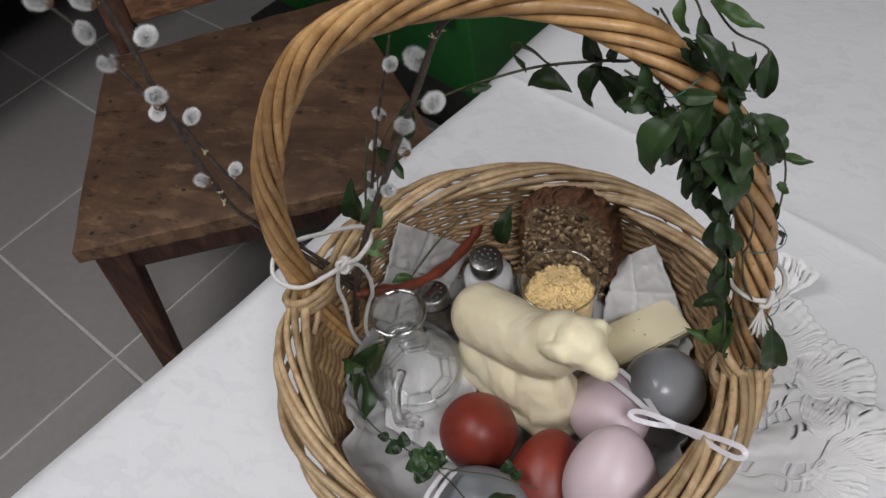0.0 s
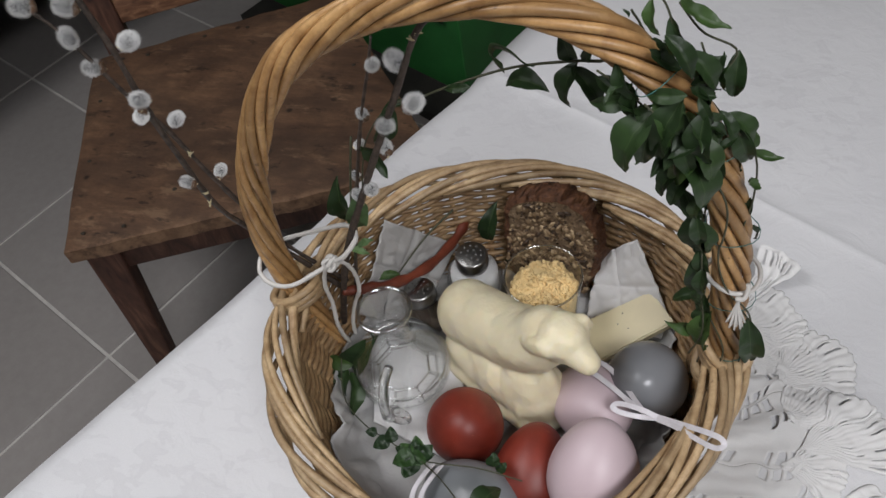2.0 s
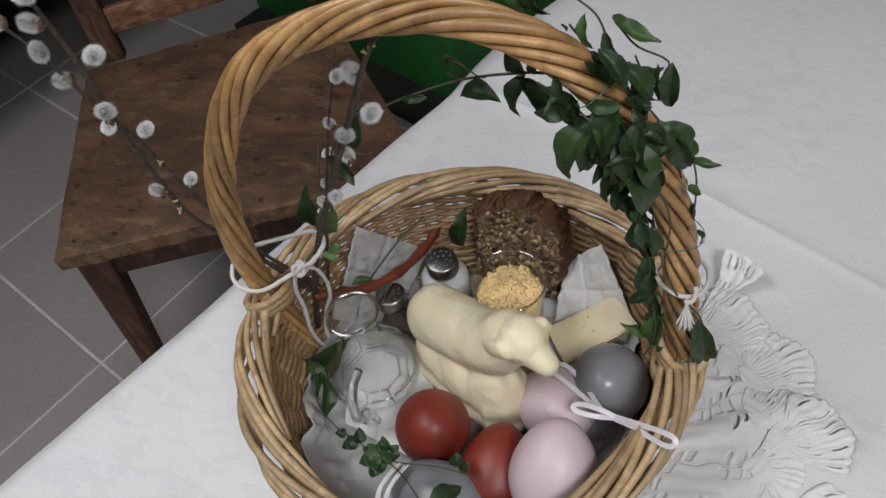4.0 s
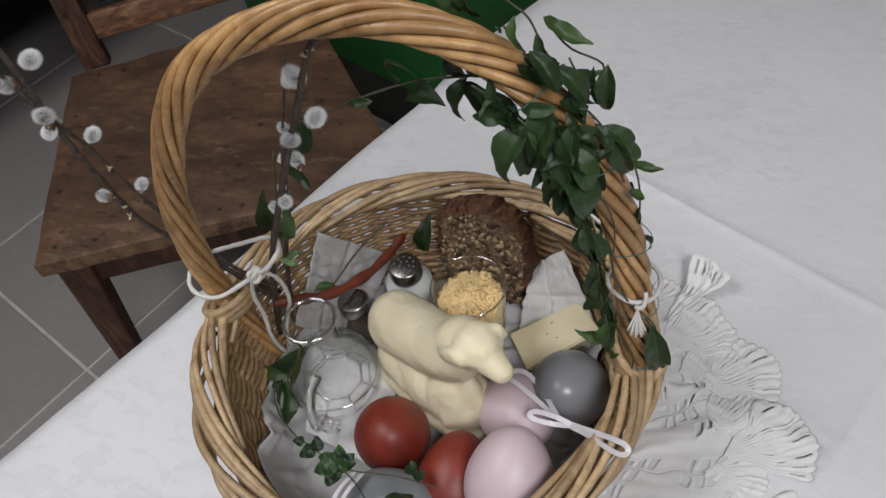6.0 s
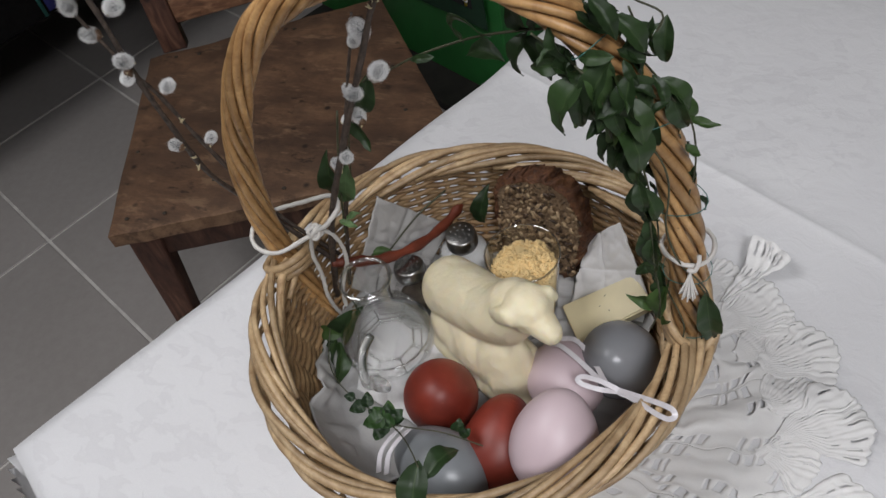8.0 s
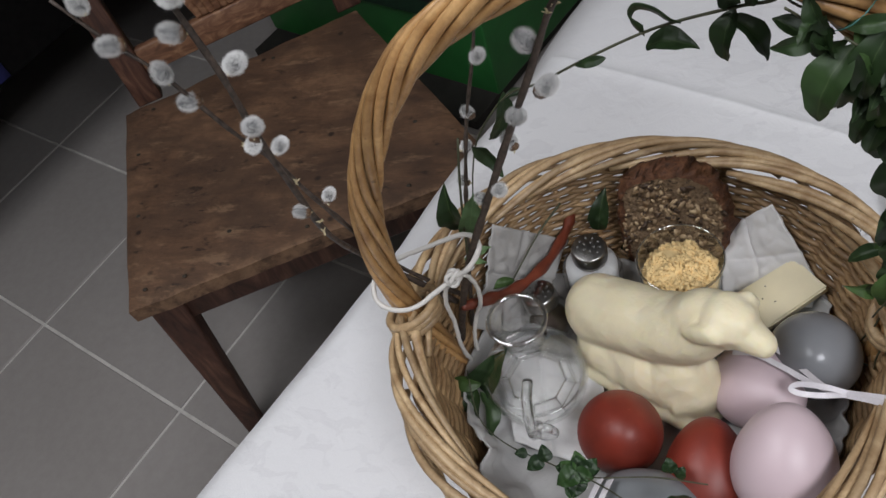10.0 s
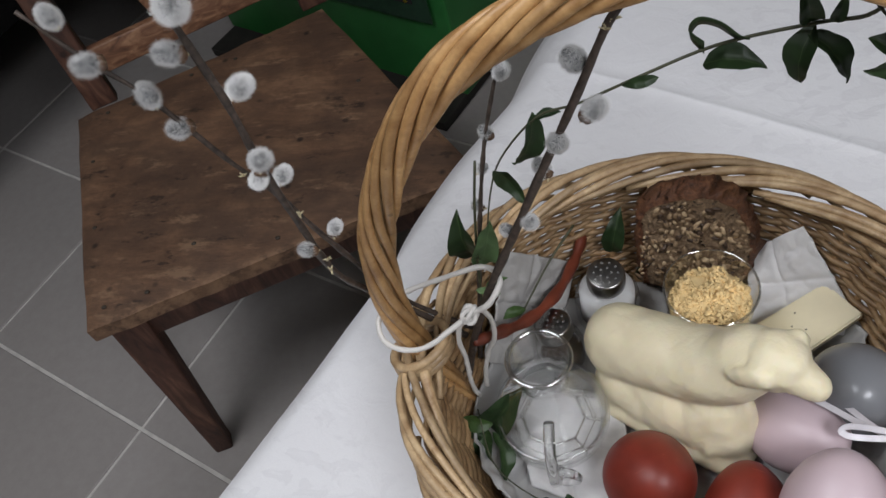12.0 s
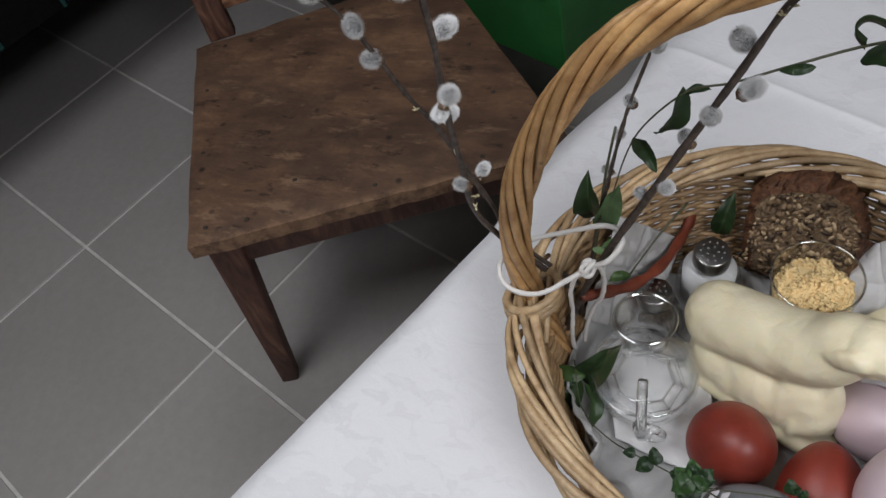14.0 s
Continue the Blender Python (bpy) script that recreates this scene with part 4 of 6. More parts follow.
def build_cheese():
    top = [V(0.0400, 0.0500, 0.7845), V(0.0925, 0.0720, 0.8115), V(0.1120, 0.0490, 0.8085), V(0.0600, 0.0215, 0.7805)]
    nrm = (top[1] - top[0]).cross(top[3] - top[0]).normalized()
    if nrm.z < 0:
        nrm = -nrm
    bm = bmesh.new()
    up = [bm.verts.new(p) for p in top]
    dn = [bm.verts.new(p - nrm * 0.0095) for p in top]
    bm.faces.new(up)
    bm.faces.new(dn[::-1])
    for k in range(4):
        bm.faces.new((up[k], up[(k + 1) % 4], dn[(k + 1) % 4], dn[k]))
    bmesh.ops.recalc_face_normals(bm, faces=bm.faces)
    bmesh.ops.bevel(bm, geom=bm.edges[:], offset=0.0011, segments=2, affect="EDGES")
    part("block", bm, CHEESE, cheese, smooth=False)
    rim = bmesh.new()
    a, b = top[3], top[0]
    out = (b - a).cross(nrm).normalized()
    if out.dot(top[2] - a) > 0:
        out = -out
    vs = []
    for p in (a.lerp(b, 0.03), a.lerp(b, 0.97)):
        vs.append([rim.verts.new(p + out * o - nrm * d) for o, d in ((0.0004, 0.0035), (0.0010, 0.0035), (0.0010, 0.0088), (0.0004, 0.0088))])
    for k in range(4):
        rim.faces.new((vs[0][k], vs[0][(k + 1) % 4], vs[1][(k + 1) % 4], vs[1][k]))
    rim.faces.new(vs[0][::-1])
    rim.faces.new(vs[1])
    bmesh.ops.recalc_face_normals(rim, faces=rim.faces)
    part("rind", rim, RIND, cheese, "thin brown rind")
    for u, v, ang in ((0.56, 0.22, 0.9), (0.52, 0.62, 0.2), (0.44, 0.42, 1.4)):
        p = top[0].lerp(top[1], u).lerp(top[3].lerp(top[2], u), v) + nrm * 0.0002
        bm = bmesh.new()
        bmesh.ops.create_icosphere(bm, subdivisions=1, radius=1.0, matrix=Matrix.Translation(p) @ Matrix.Rotation(ang, 4, "Z") @ Matrix.Diagonal((0.0009, 0.0004, 0.0003, 1)))
        part("herb_speck", bm, SPECK, cheese)


build_cheese()

# ---- dried sausage ----
bm = bmesh.new()
path = smooth_path([(-0.130, 0.008, 0.850), (-0.116, 0.020, 0.840), (-0.098, 0.038, 0.828), (-0.082, 0.064, 0.818), (-0.071, 0.096, 0.811), (-0.065, 0.118, 0.812)], 50)
tube(bm, path, [0.0042 + 0.0006 * math.sin(i * 0.7) - (0.0012 if i < 4 else 0) for i in range(51)], 10, flat=0.8)
wobble(bm, 0.0007, 130)
tagged(mesh_ob("dried_sausage", bm, CHILI), "thin curved red-brown dried sausage", "sausage")


# ---- leaves ----
def leaf_mesh(name, length, width, fold, curl, tip, mat):
    bm = bmesh.new()
    nx, ny = 12, 6
    g = []
    for i in range(nx + 1):
        s = i / nx
        w = width * 1.22 * (s ** (0.75 * tip)) * ((1 - s) ** 0.92) + 0.0003 if 0 < s < 1 else 0.0003
        row = []
        for k in range(ny + 1):
            v = 2 * k / ny - 1
            z = fold * abs(v) * w + curl * length * (s - 0.5) ** 2 + 0.0011 * math.sin(s * 11 + v * 2.2) * abs(v) + 0.0005 * math.sin(s * 23 - v)
            row.append(bm.verts.new((length * s, v * w, z)))
        g.append(row)
    for a, b in zip(g, g[1:]):
        for k in range(ny):
            bm.faces.new((a[k], a[k + 1], b[k + 1], b[k]))
    me = bpy.data.meshes.new(name)
    bm.to_mesh(me)
    bm.free()
    for p in me.polygons:
        p.use_smooth = True
    me.materials.append(mat)
    return me


LEAVES = [leaf_mesh("leaf", 0.037, 0.0172, 0.6, -0.7, 0.9, PERI), leaf_mesh("leaf", 0.034, 0.0128, 0.7, 0.7, 0.9, PERI), leaf_mesh("leaf", 0.039, 0.0225, 0.45, -0.9, 0.85, PERI),
          leaf_mesh("leaf", 0.027, 0.0110, 0.5, -0.6, 0.95, PERI), leaf_mesh("leaf", 0.021, 0.0165, 0.4, 0.6, 0.6, IVY), leaf_mesh("leaf", 0.031, 0.0125, 0.3, -0.3, 0.9, BOX_LEAF)]


def leaf(parent, kind, at, way, up=(0, 0, 1), size=1.0):
    x = Vector(way).normalized()
    z = Vector(up)
    z = (z - x * z.dot(x))
    z = z.normalized() if z.length > 1e-4 else x.orthogonal().normalized()
    y = z.cross(x)
    ob = new("leaf", LEAVES[kind])
    ob.parent = parent
    ob.matrix_local = Matrix.Translation(at) @ Matrix((x, y, z)).transposed().to_4x4() @ Matrix.Diagonal((size, size, size, 1))
    return ob


# garland wound round the right side of the handle
garland = thing("periwinkle_garland", "dark green periwinkle garland wired round the basket handle", "garland")
rnd = random.Random(21)
hp = smooth_path(HANDLE, 300)


def handle_at(s):
    i = min(int(s * 300), 299)
    return hp[i], (hp[i + 1] - hp[i]).normalized()


for k in range(3):
    bm = bmesh.new()
    pts = []
    for i in range(60):
        s = 0.60 + (0.97 - 0.60) * i / 59
        p, t = handle_at(s)
        a = 0.9 + i * 0.045 + k * 1.3 + 0.5 * math.sin(i * 0.31 + k)
        n1 = t.cross(V(0, 1, 0)).normalized()
        rr = 0.0150 + 0.0035 * noise.noise(V(i * 0.13, k * 5, 0))
        pts.append(p + (n1 * math.cos(a) + V(0, 1, 0) * math.sin(a)) * rr)
    tube(bm, pts, 0.0006, 5)
    part("stem", bm, VINE, garland)
# looping side shoots and a bare dry end
for pts in ([(0.076, 0.004, 1.128), (0.086, 0.002, 1.120), (0.093, 0.000, 1.104), (0.103, 0.0, 1.088)], [(0.092, 0.006, 1.117), (0.103, 0.004, 1.104), (0.118, 0.003, 1.096), (0.112, 0.002, 1.080)],
            [(0.103, 0.002, 1.100), (0.108, 0.002, 1.084), (0.104, 0.002, 1.070)], [(0.120, -0.004, 1.060), (0.134, -0.004, 1.042), (0.138, -0.003, 1.012), (0.136, -0.006, 0.99)],
            [(0.140, -0.008, 0.935), (0.146, -0.008, 0.918), (0.158, -0.010, 0.900), (0.163, -0.012, 0.885)], [(0.118, -0.014, 0.975), (0.121, -0.017, 0.945), (0.126, -0.018, 0.905), (0.121, -0.016, 0.875)],
            [(0.082, -0.017, 1.080), (0.090, -0.020, 1.074), (0.096, -0.021, 1.060), (0.099, -0.020, 1.040)]):
    bm = bmesh.new()
    tube(bm, smooth_path(pts, 14), 0.00055, 5)
    part("stem", bm, VINE, garland)
for k in range(6):
    s = 0.64 + 0.060 * k
    p, t = handle_at(s)
    n1 = t.cross(V(0, 1, 0)).normalized()
    bm = bmesh.new()
    tube(bm, [p + (n1 * math.cos(a) + V(0, 1, 0) * math.sin(a)) * (0.0138 + 0.0012 * math.sin(a * 3 + k)) + t * 0.004 * math.sin(a + k) for a in [i * math.tau / 20 for i in range(20)]], 0.0003, 4, closed=True)
    part("wire", bm, WIRE, garland, "thin green florist wire")
# leaves round the upper bend, the broad hanging cluster and the tail along the handle
leaf(garland, 0, (0.080, -0.006, 1.126), (0.25, -0.25, -0.94), (-0.6, -0.6, 0.4), 0.45)
leaf(garland, 1, (0.091, 0.004, 1.117), (0.89, -0.15, -0.43), (0.0, -0.3, 0.9), 0.71)
leaf(garland, 0, (0.088, 0.000, 1.113), (0.59, -0.24, -0.77), (-0.6, -0.6, 0.4), 0.47)
leaf(garland, 0, (0.090, -0.012, 1.114), (0.57, -0.23, -0.79), (0.0, -0.3, 0.9), 0.62)
leaf(garland, 0, (0.100, -0.006, 1.101), (0.55, 0.07, -0.83), (0.6, -0.6, 0.4), 0.70)
leaf(garland, 0, (0.103, 0.004, 1.088), (0.43, 0.08, -0.90), (-0.6, -0.6, 0.4), 0.62)
leaf(garland, 0, (0.119, 0.004, 1.093), (0.04, -0.14, -0.99), (-0.1, -0.8, 0.6), 0.65)
leaf(garland, 0, (0.108, 0.004, 1.080), (0.45, 0.00, 0.89), (0.6, -0.6, 0.4), 0.37)
leaf(garland, 0, (0.067, -0.010, 1.095), (0.53, -0.24, -0.81), (-0.6, -0.6, 0.4), 0.57)
leaf(garland, 0, (0.099, -0.018, 1.087), (-0.94, 0.21, -0.26), (-0.1, -0.8, 0.6), 0.50)
leaf(garland, 3, (0.105, -0.020, 1.087), (0.49, -0.12, -0.86), (-0.1, -0.8, 0.6), 0.55)
leaf(garland, 2, (0.082, -0.018, 1.076), (-0.31, -0.25, -0.92), (-0.6, -0.6, 0.4), 0.91)
leaf(garland, 0, (0.086, -0.016, 1.073), (-0.11, -0.17, -0.98), (-0.1, -0.8, 0.6), 0.83)
leaf(garland, 2, (0.089, -0.014, 1.073), (0.00, -0.19, -0.98), (-0.1, -0.8, 0.6), 0.73)
leaf(garland, 2, (0.094, -0.018, 1.075), (0.11, -0.15, -0.98), (0.6, -0.6, 0.4), 0.63)
leaf(garland, 0, (0.098, -0.022, 1.067), (0.36, -0.22, -0.91), (-0.1, -0.8, 0.6), 0.64)
leaf(garland, 2, (0.107, -0.020, 1.066), (0.43, -0.20, -0.88), (0.6, -0.6, 0.4), 0.70)
leaf(garland, 1, (0.108, -0.024, 1.065), (-0.84, -0.42, -0.35), (0.0, -0.3, 0.9), 0.45)
leaf(garland, 0, (0.110, -0.018, 1.072), (0.81, 0.16, -0.57), (0.0, -0.3, 0.9), 0.34)
leaf(garland, 0, (0.099, -0.014, 1.041), (-0.35, -0.15, -0.93), (-0.6, -0.6, 0.4), 0.63)
leaf(garland, 0, (0.121, -0.002, 1.065), (0.59, 0.07, -0.81), (0.0, -0.3, 0.9), 0.67)
leaf(garland, 0, (0.124, -0.006, 1.058), (0.35, 0.07, -0.94), (-0.1, -0.8, 0.6), 0.70)
leaf(garland, 1, (0.131, 0.000, 1.038), (0.94, 0.13, -0.31), (0.0, -0.3, 0.9), 0.50)
leaf(garland, 0, (0.127, 0.006, 1.051), (0.28, 0.00, -0.96), (0.6, -0.6, 0.4), 0.69)
leaf(garland, 3, (0.137, -0.002, 1.007), (-0.06, 0.00, -1.00), (-0.1, -0.8, 0.6), 0.55)
leaf(garland, 0, (0.116, -0.016, 1.054), (0.74, 0.56, 0.37), (0.0, -0.3, 0.9), 0.30)
leaf(garland, 0, (0.100, -0.006, 1.017), (0.39, -0.17, -0.91), (-0.6, -0.6, 0.4), 0.56)
leaf(garland, 0, (0.104, -0.012, 1.019), (0.48, -0.07, -0.88), (-0.1, -0.8, 0.6), 0.63)
leaf(garland, 2, (0.108, -0.014, 1.000), (0.36, -0.06, -0.93), (-0.6, -0.6, 0.4), 0.77)
leaf(garland, 0, (0.116, -0.014, 0.999), (0.30, -0.08, -0.95), (0.6, -0.6, 0.4), 0.64)
leaf(garland, 0, (0.116, -0.014, 0.966), (0.09, 0.00, -1.00), (-0.1, -0.8, 0.6), 0.84)
leaf(garland, 0, (0.125, -0.016, 0.917), (0.05, 0.00, -1.00), (-0.6, -0.6, 0.4), 1.06)
leaf(garland, 3, (0.120, -0.014, 0.944), (0.10, 0.00, -0.99), (-0.6, -0.6, 0.4), 0.99)
leaf(garland, 3, (0.152, -0.014, 0.911), (0.16, -0.05, -0.99), (0.15, -0.95, 0.2), 1.6)
leaf(garland, 0, (0.051, 0.012, 1.129), (0.46, 0.00, -0.89), (-0.6, -0.6, 0.4), 0.58)
leaf(garland, 0, (0.042, 0.014, 1.129), (0.48, 0.00, -0.88), (-0.1, -0.8, 0.6), 0.55)
leaf(garland, 3, (0.072, 0.008, 1.107), (-0.60, 0.00, 0.80), (0.0, -0.3, 0.9), 0.19)
# broad leaves hanging from the inner side of the bend
for k in range(9):
    at = V(0.078 + 0.034 * rnd.random(), -0.024 + 0.016 * rnd.random(), 1.086 - 0.034 * rnd.random())
    way = (rnd.uniform(-0.55, 0.45), rnd.uniform(-0.35, 0.05), -0.9)
    leaf(garland, rnd.choice((0, 2, 2, 3)), at, way, (rnd.uniform(-0.9, 0.9), -0.8, 0.4), rnd.uniform(0.70, 1.05))
for k in range(10):
    at = V(0.110 + 0.014 * k / 9, -0.020 + 0.010 * rnd.random(), 1.020 - 0.100 * k / 9)
    leaf(garland, rnd.choice((0, 0, 3)), at, (rnd.uniform(-0.12, 0.35), rnd.uniform(-0.2, 0.1), -0.95), (rnd.uniform(-0.8, 0.3), -0.8, 0.3), rnd.uniform(0.44, 0.66))
for k in range(46):
    s = rnd.uniform(0.62, 0.765 if k % 3 else 0.70) if k < 42 else rnd.uniform(0.77, 0.86)
    p, t = handle_at(s)
    n1 = t.cross(V(0, 1, 0)).normalized()
    if n1.x < 0:
        n1 = -n1
    a = (rnd.uniform(-2.7, -0.4) if k % 3 == 0 else rnd.uniform(-0.8, 3.0)) if k < 42 else rnd.uniform(2.4, 3.8)
    d = n1 * math.cos(a) + V(0, 1, 0) * math.sin(a)
    way = d * rnd.uniform(0.0, 0.4) + t * rnd.uniform(-0.9, 0.9) + V(rnd.uniform(-0.3, 0.2), rnd.uniform(-0.3, 0.3), rnd.uniform(-0.8, 0.1))
    leaf(garland, rnd.choice((0, 0, 1, 3)), p + d * rnd.uniform(0.011, 0.017), way, d + V(rnd.uniform(-0.9, 0.9), rnd.uniform(-0.8, 0.2), 0.5), rnd.uniform(0.45, 0.72))
# long shoot reaching across under the arch
bm = bmesh.new()
shoot = smooth_path([(0.064, 0.004, 1.104), (0.066, 0.010, 1.090), (0.060, 0.016, 1.076), (0.045, 0.024, 1.068), (0.010, 0.034, 1.053), (-0.024, 0.032, 1.040), (-0.050, 0.038, 1.022), (-0.072, 0.045, 1.008), (-0.095, 0.050, 0.975), (-0.106, 0.052, 0.945), (-0.115, 0.050, 0.905)], 50)
tube(bm, shoot, [0.0010 - 0.00001 * i for i in range(51)], 5)
part("long_shoot", bm, VINE, garland, "thin bare shoot with a few leaves")
bm = bmesh.new()
strip(bm, smooth_path([(0.022, 0.031, 1.057), (0.017, 0.030, 1.060), (0.010, 0.031, 1.066), (0.002, 0.032, 1.068), (-0.001, 0.034, 1.060), (0.005, 0.034, 1.052)], 20), [(0.1 * math.sin(i * 0.3), -0.7 + 0.03 * i, 0.6) for i in range(21)], 0.0075, 0.0003)
part("curled_leaf", bm, PERI, garland, "dark curled-up leaf")
leaf(garland, 2, (0.042, 0.024, 1.066), (-0.13, -0.26, -0.96), (-0.6, -0.6, 0.4), 0.66)
leaf(garland, 0, (0.045, 0.024, 1.065), (0.59, -0.32, -0.75), (0.6, -0.6, 0.4), 0.76)
leaf(garland, 0, (0.044, 0.024, 1.065), (-0.24, -0.16, 0.96), (-0.1, -0.8, 0.6), 0.62)
leaf(garland, 0, (0.050, 0.020, 1.069), (0.22, 0.00, 0.97), (-0.1, -0.8, 0.6), 0.37)
leaf(garland, 2, (0.004, 0.036, 1.045), (0.94, -0.31, 0.10), (0.0, -0.3, 0.9), 0.68)
leaf(garland, 3, (-0.014, 0.030, 1.041), (-0.98, 0.00, -0.20), (-0.1, -0.8, 0.6), 0.59)
leaf(garland, 0, (-0.071, 0.045, 1.006), (-0.41, -0.13, -0.90), (0.6, -0.6, 0.4), 0.95)
leaf(garland, 0, (-0.073, 0.045, 1.008), (0.97, 0.22, 0.07), (0.0, -0.3, 0.9), 0.37)
leaf(garland, 1, (-0.101, 0.052, 0.968), (0.46, -0.06, -0.89), (-0.1, -0.8, 0.6), 0.90)
leaf(garland, 0, (0.061, -0.000, 1.080), (0.66, -0.12, -0.75), (0.0, -0.3, 0.9), 0.82)

# box sprig beside the string
sprig = thing("leaf_sprig", "small green leafy sprig tied to the handle", "sprig")
bm = bmesh.new()
tube(bm, smooth_path([(-0.124, 0.030, 0.862), (-0.121, 0.040, 0.90), (-0.117, 0.050, 0.935), (-0.112, 0.058, 0.965)], 16), 0.0009, 5)
part("stem", bm, VINE, sprig)
leaf(sprig, 0, (-0.127, 0.044, 0.884), (-0.06, 0.00, 1.00), (-0.1, -0.8, 0.6), 1.25)
leaf(sprig, 5, (-0.122, 0.040, 0.884), (0.30, 0.00, 0.95), (0.3, -0.8, 0.4), 1.50)
leaf(sprig, 5, (-0.119, 0.030, 0.880), (0.83, 0.00, 0.55), (0.0, -0.3, 0.9), 0.58)
leaf(sprig, 5, (-0.125, 0.030, 0.877), (0.95, 0.00, -0.32), (0.0, -0.3, 0.9), 0.51)
upright = thing("leaf", "single dark green leaf upright against the wicker", "leaf")
leaf(upright, 0, (-0.046, 0.104, 0.803), (0.20, 0.30, 0.93), (-0.1, -0.8, 0.6), 1.08)
leaf(upright, 3, (-0.027, 0.100, 0.779), (0.29, 0.00, 0.96), (-0.1, -0.8, 0.6), 0.92)

stalk = thing("grass_stalk", "thin dry green stalk lying across the folded napkin", "stalk")
bm = bmesh.new()
tube(bm, smooth_path([(-0.069, 0.104, 0.843), (-0.085, 0.078, 0.838), (-0.103, 0.050, 0.822)], 16), [0.0010 - 0.00002 * i for i in range(17)], 5)
part("stem", bm, VINE, stalk)
leaf(stalk, 3, (-0.102, 0.050, 0.822), (-0.8, -0.3, 0.0), (0.1, -0.4, 0.9), 0.8)

# ivy trailing along the front of the basket
ivy = thing("ivy_tendril", "ivy tendril with dark leaves trailing over the napkin", "ivy")
bm = bmesh.new()
tube(bm, smooth_path([(-0.133, -0.018, 0.806), (-0.122, -0.050, 0.797), (-0.100, -0.070, 0.800), (-0.070, -0.086, 0.812), (-0.039, -0.100, 0.826), (-0.001, -0.101, 0.834), (0.030, -0.105, 0.838)], 44), 0.0005, 5)
part("stem", bm, VINE, ivy)
bm = bmesh.new()
tube(bm, smooth_path([(-0.045, -0.098, 0.824), (-0.025, -0.112, 0.838), (-0.008, -0.128, 0.855), (0.004, -0.141, 0.868)], 16), 0.0005, 5)
part("stem", bm, VINE, ivy)
leaf(ivy, 0, (-0.133, -0.026, 0.783), (0.54, 0.11, 0.84), (0.2, -0.5, 0.8), 1.50)
leaf(ivy, 2, (-0.125, -0.026, 0.797), (-0.98, 0.18, -0.04), (0.3, -0.6, 0.7), 0.59)
leaf(ivy, 2, (-0.130, -0.028, 0.795), (0.00, -0.75, -0.65), (-0.2, -0.6, 0.7), 0.69)
leaf(ivy, 0, (-0.119, -0.030, 0.797), (0.15, -0.85, -0.50), (0.7, 0.0, 0.6), 0.95)
leaf(ivy, 3, (-0.126, -0.030, 0.789), (-0.98, 0.00, 0.22), (0.2, -0.3, 0.9), 0.71)
leaf(ivy, 4, (-0.082, -0.08, 0.81), (-0.8, -0.2, 0.2), (0.1, -0.4, 0.9), 0.41)
leaf(ivy, 4, (-0.046, -0.097, 0.825), (-0.8, 0.1, 0.1), (0.1, -0.3, 0.9), 0.67)
leaf(ivy, 4, (-0.042, -0.098, 0.826), (0.5, 0.6, 0.2), (0.1, -0.3, 0.9), 0.57)
leaf(ivy, 4, (-0.044, -0.096, 0.826), (-0.3, 0.8, 0.2), (0.1, -0.3, 0.9), 0.57)
leaf(ivy, 4, (-0.044, -0.1, 0.826), (-0.3, -0.8, -0.2), (0.1, -0.3, 0.9), 0.67)
for way, big in (((-0.9, 0.5, 0.1), 0.55), ((-0.6, -0.6, 0.2), 0.75), ((0.7, 0.2, -0.1), 0.70), ((0.9, -0.3, 0.1), 0.60), ((0.1, 0.9, 0.3), 0.50), ((-0.2, -0.5, -0.7), 0.85)):
    leaf(ivy, 4, (-0.047, -0.098, 0.827), way, (0.2 * way[1], -0.4, 0.8), big)
leaf(ivy, 4, (-0.068, -0.087, 0.813), (-0.3, 0.8, 0.3), (0.3, -0.4, 0.8), 0.55)
leaf(ivy, 4, (-0.072, -0.084, 0.811), (-0.6, -0.6, 0.1), (0.1, -0.4, 0.8), 0.60)
leaf(ivy, 4, (0.01, -0.1, 0.836), (-0.2, 0.9, -0.2), (0, -0.3, 0.9), 0.54)
leaf(ivy, 4, (0.012, -0.102, 0.836), (0.4, 0.7, -0.3), (0, -0.3, 0.9), 0.47)
leaf(ivy, 2, (0.0085, -0.142, 0.866), (0.32, 0.75, -0.25), (-0.2, -0.3, 0.9), 0.78)
leaf(ivy, 2, (0.002, -0.140, 0.869), (0.06, -0.72, -0.62), (0.1, -0.65, 0.75), 1.0)


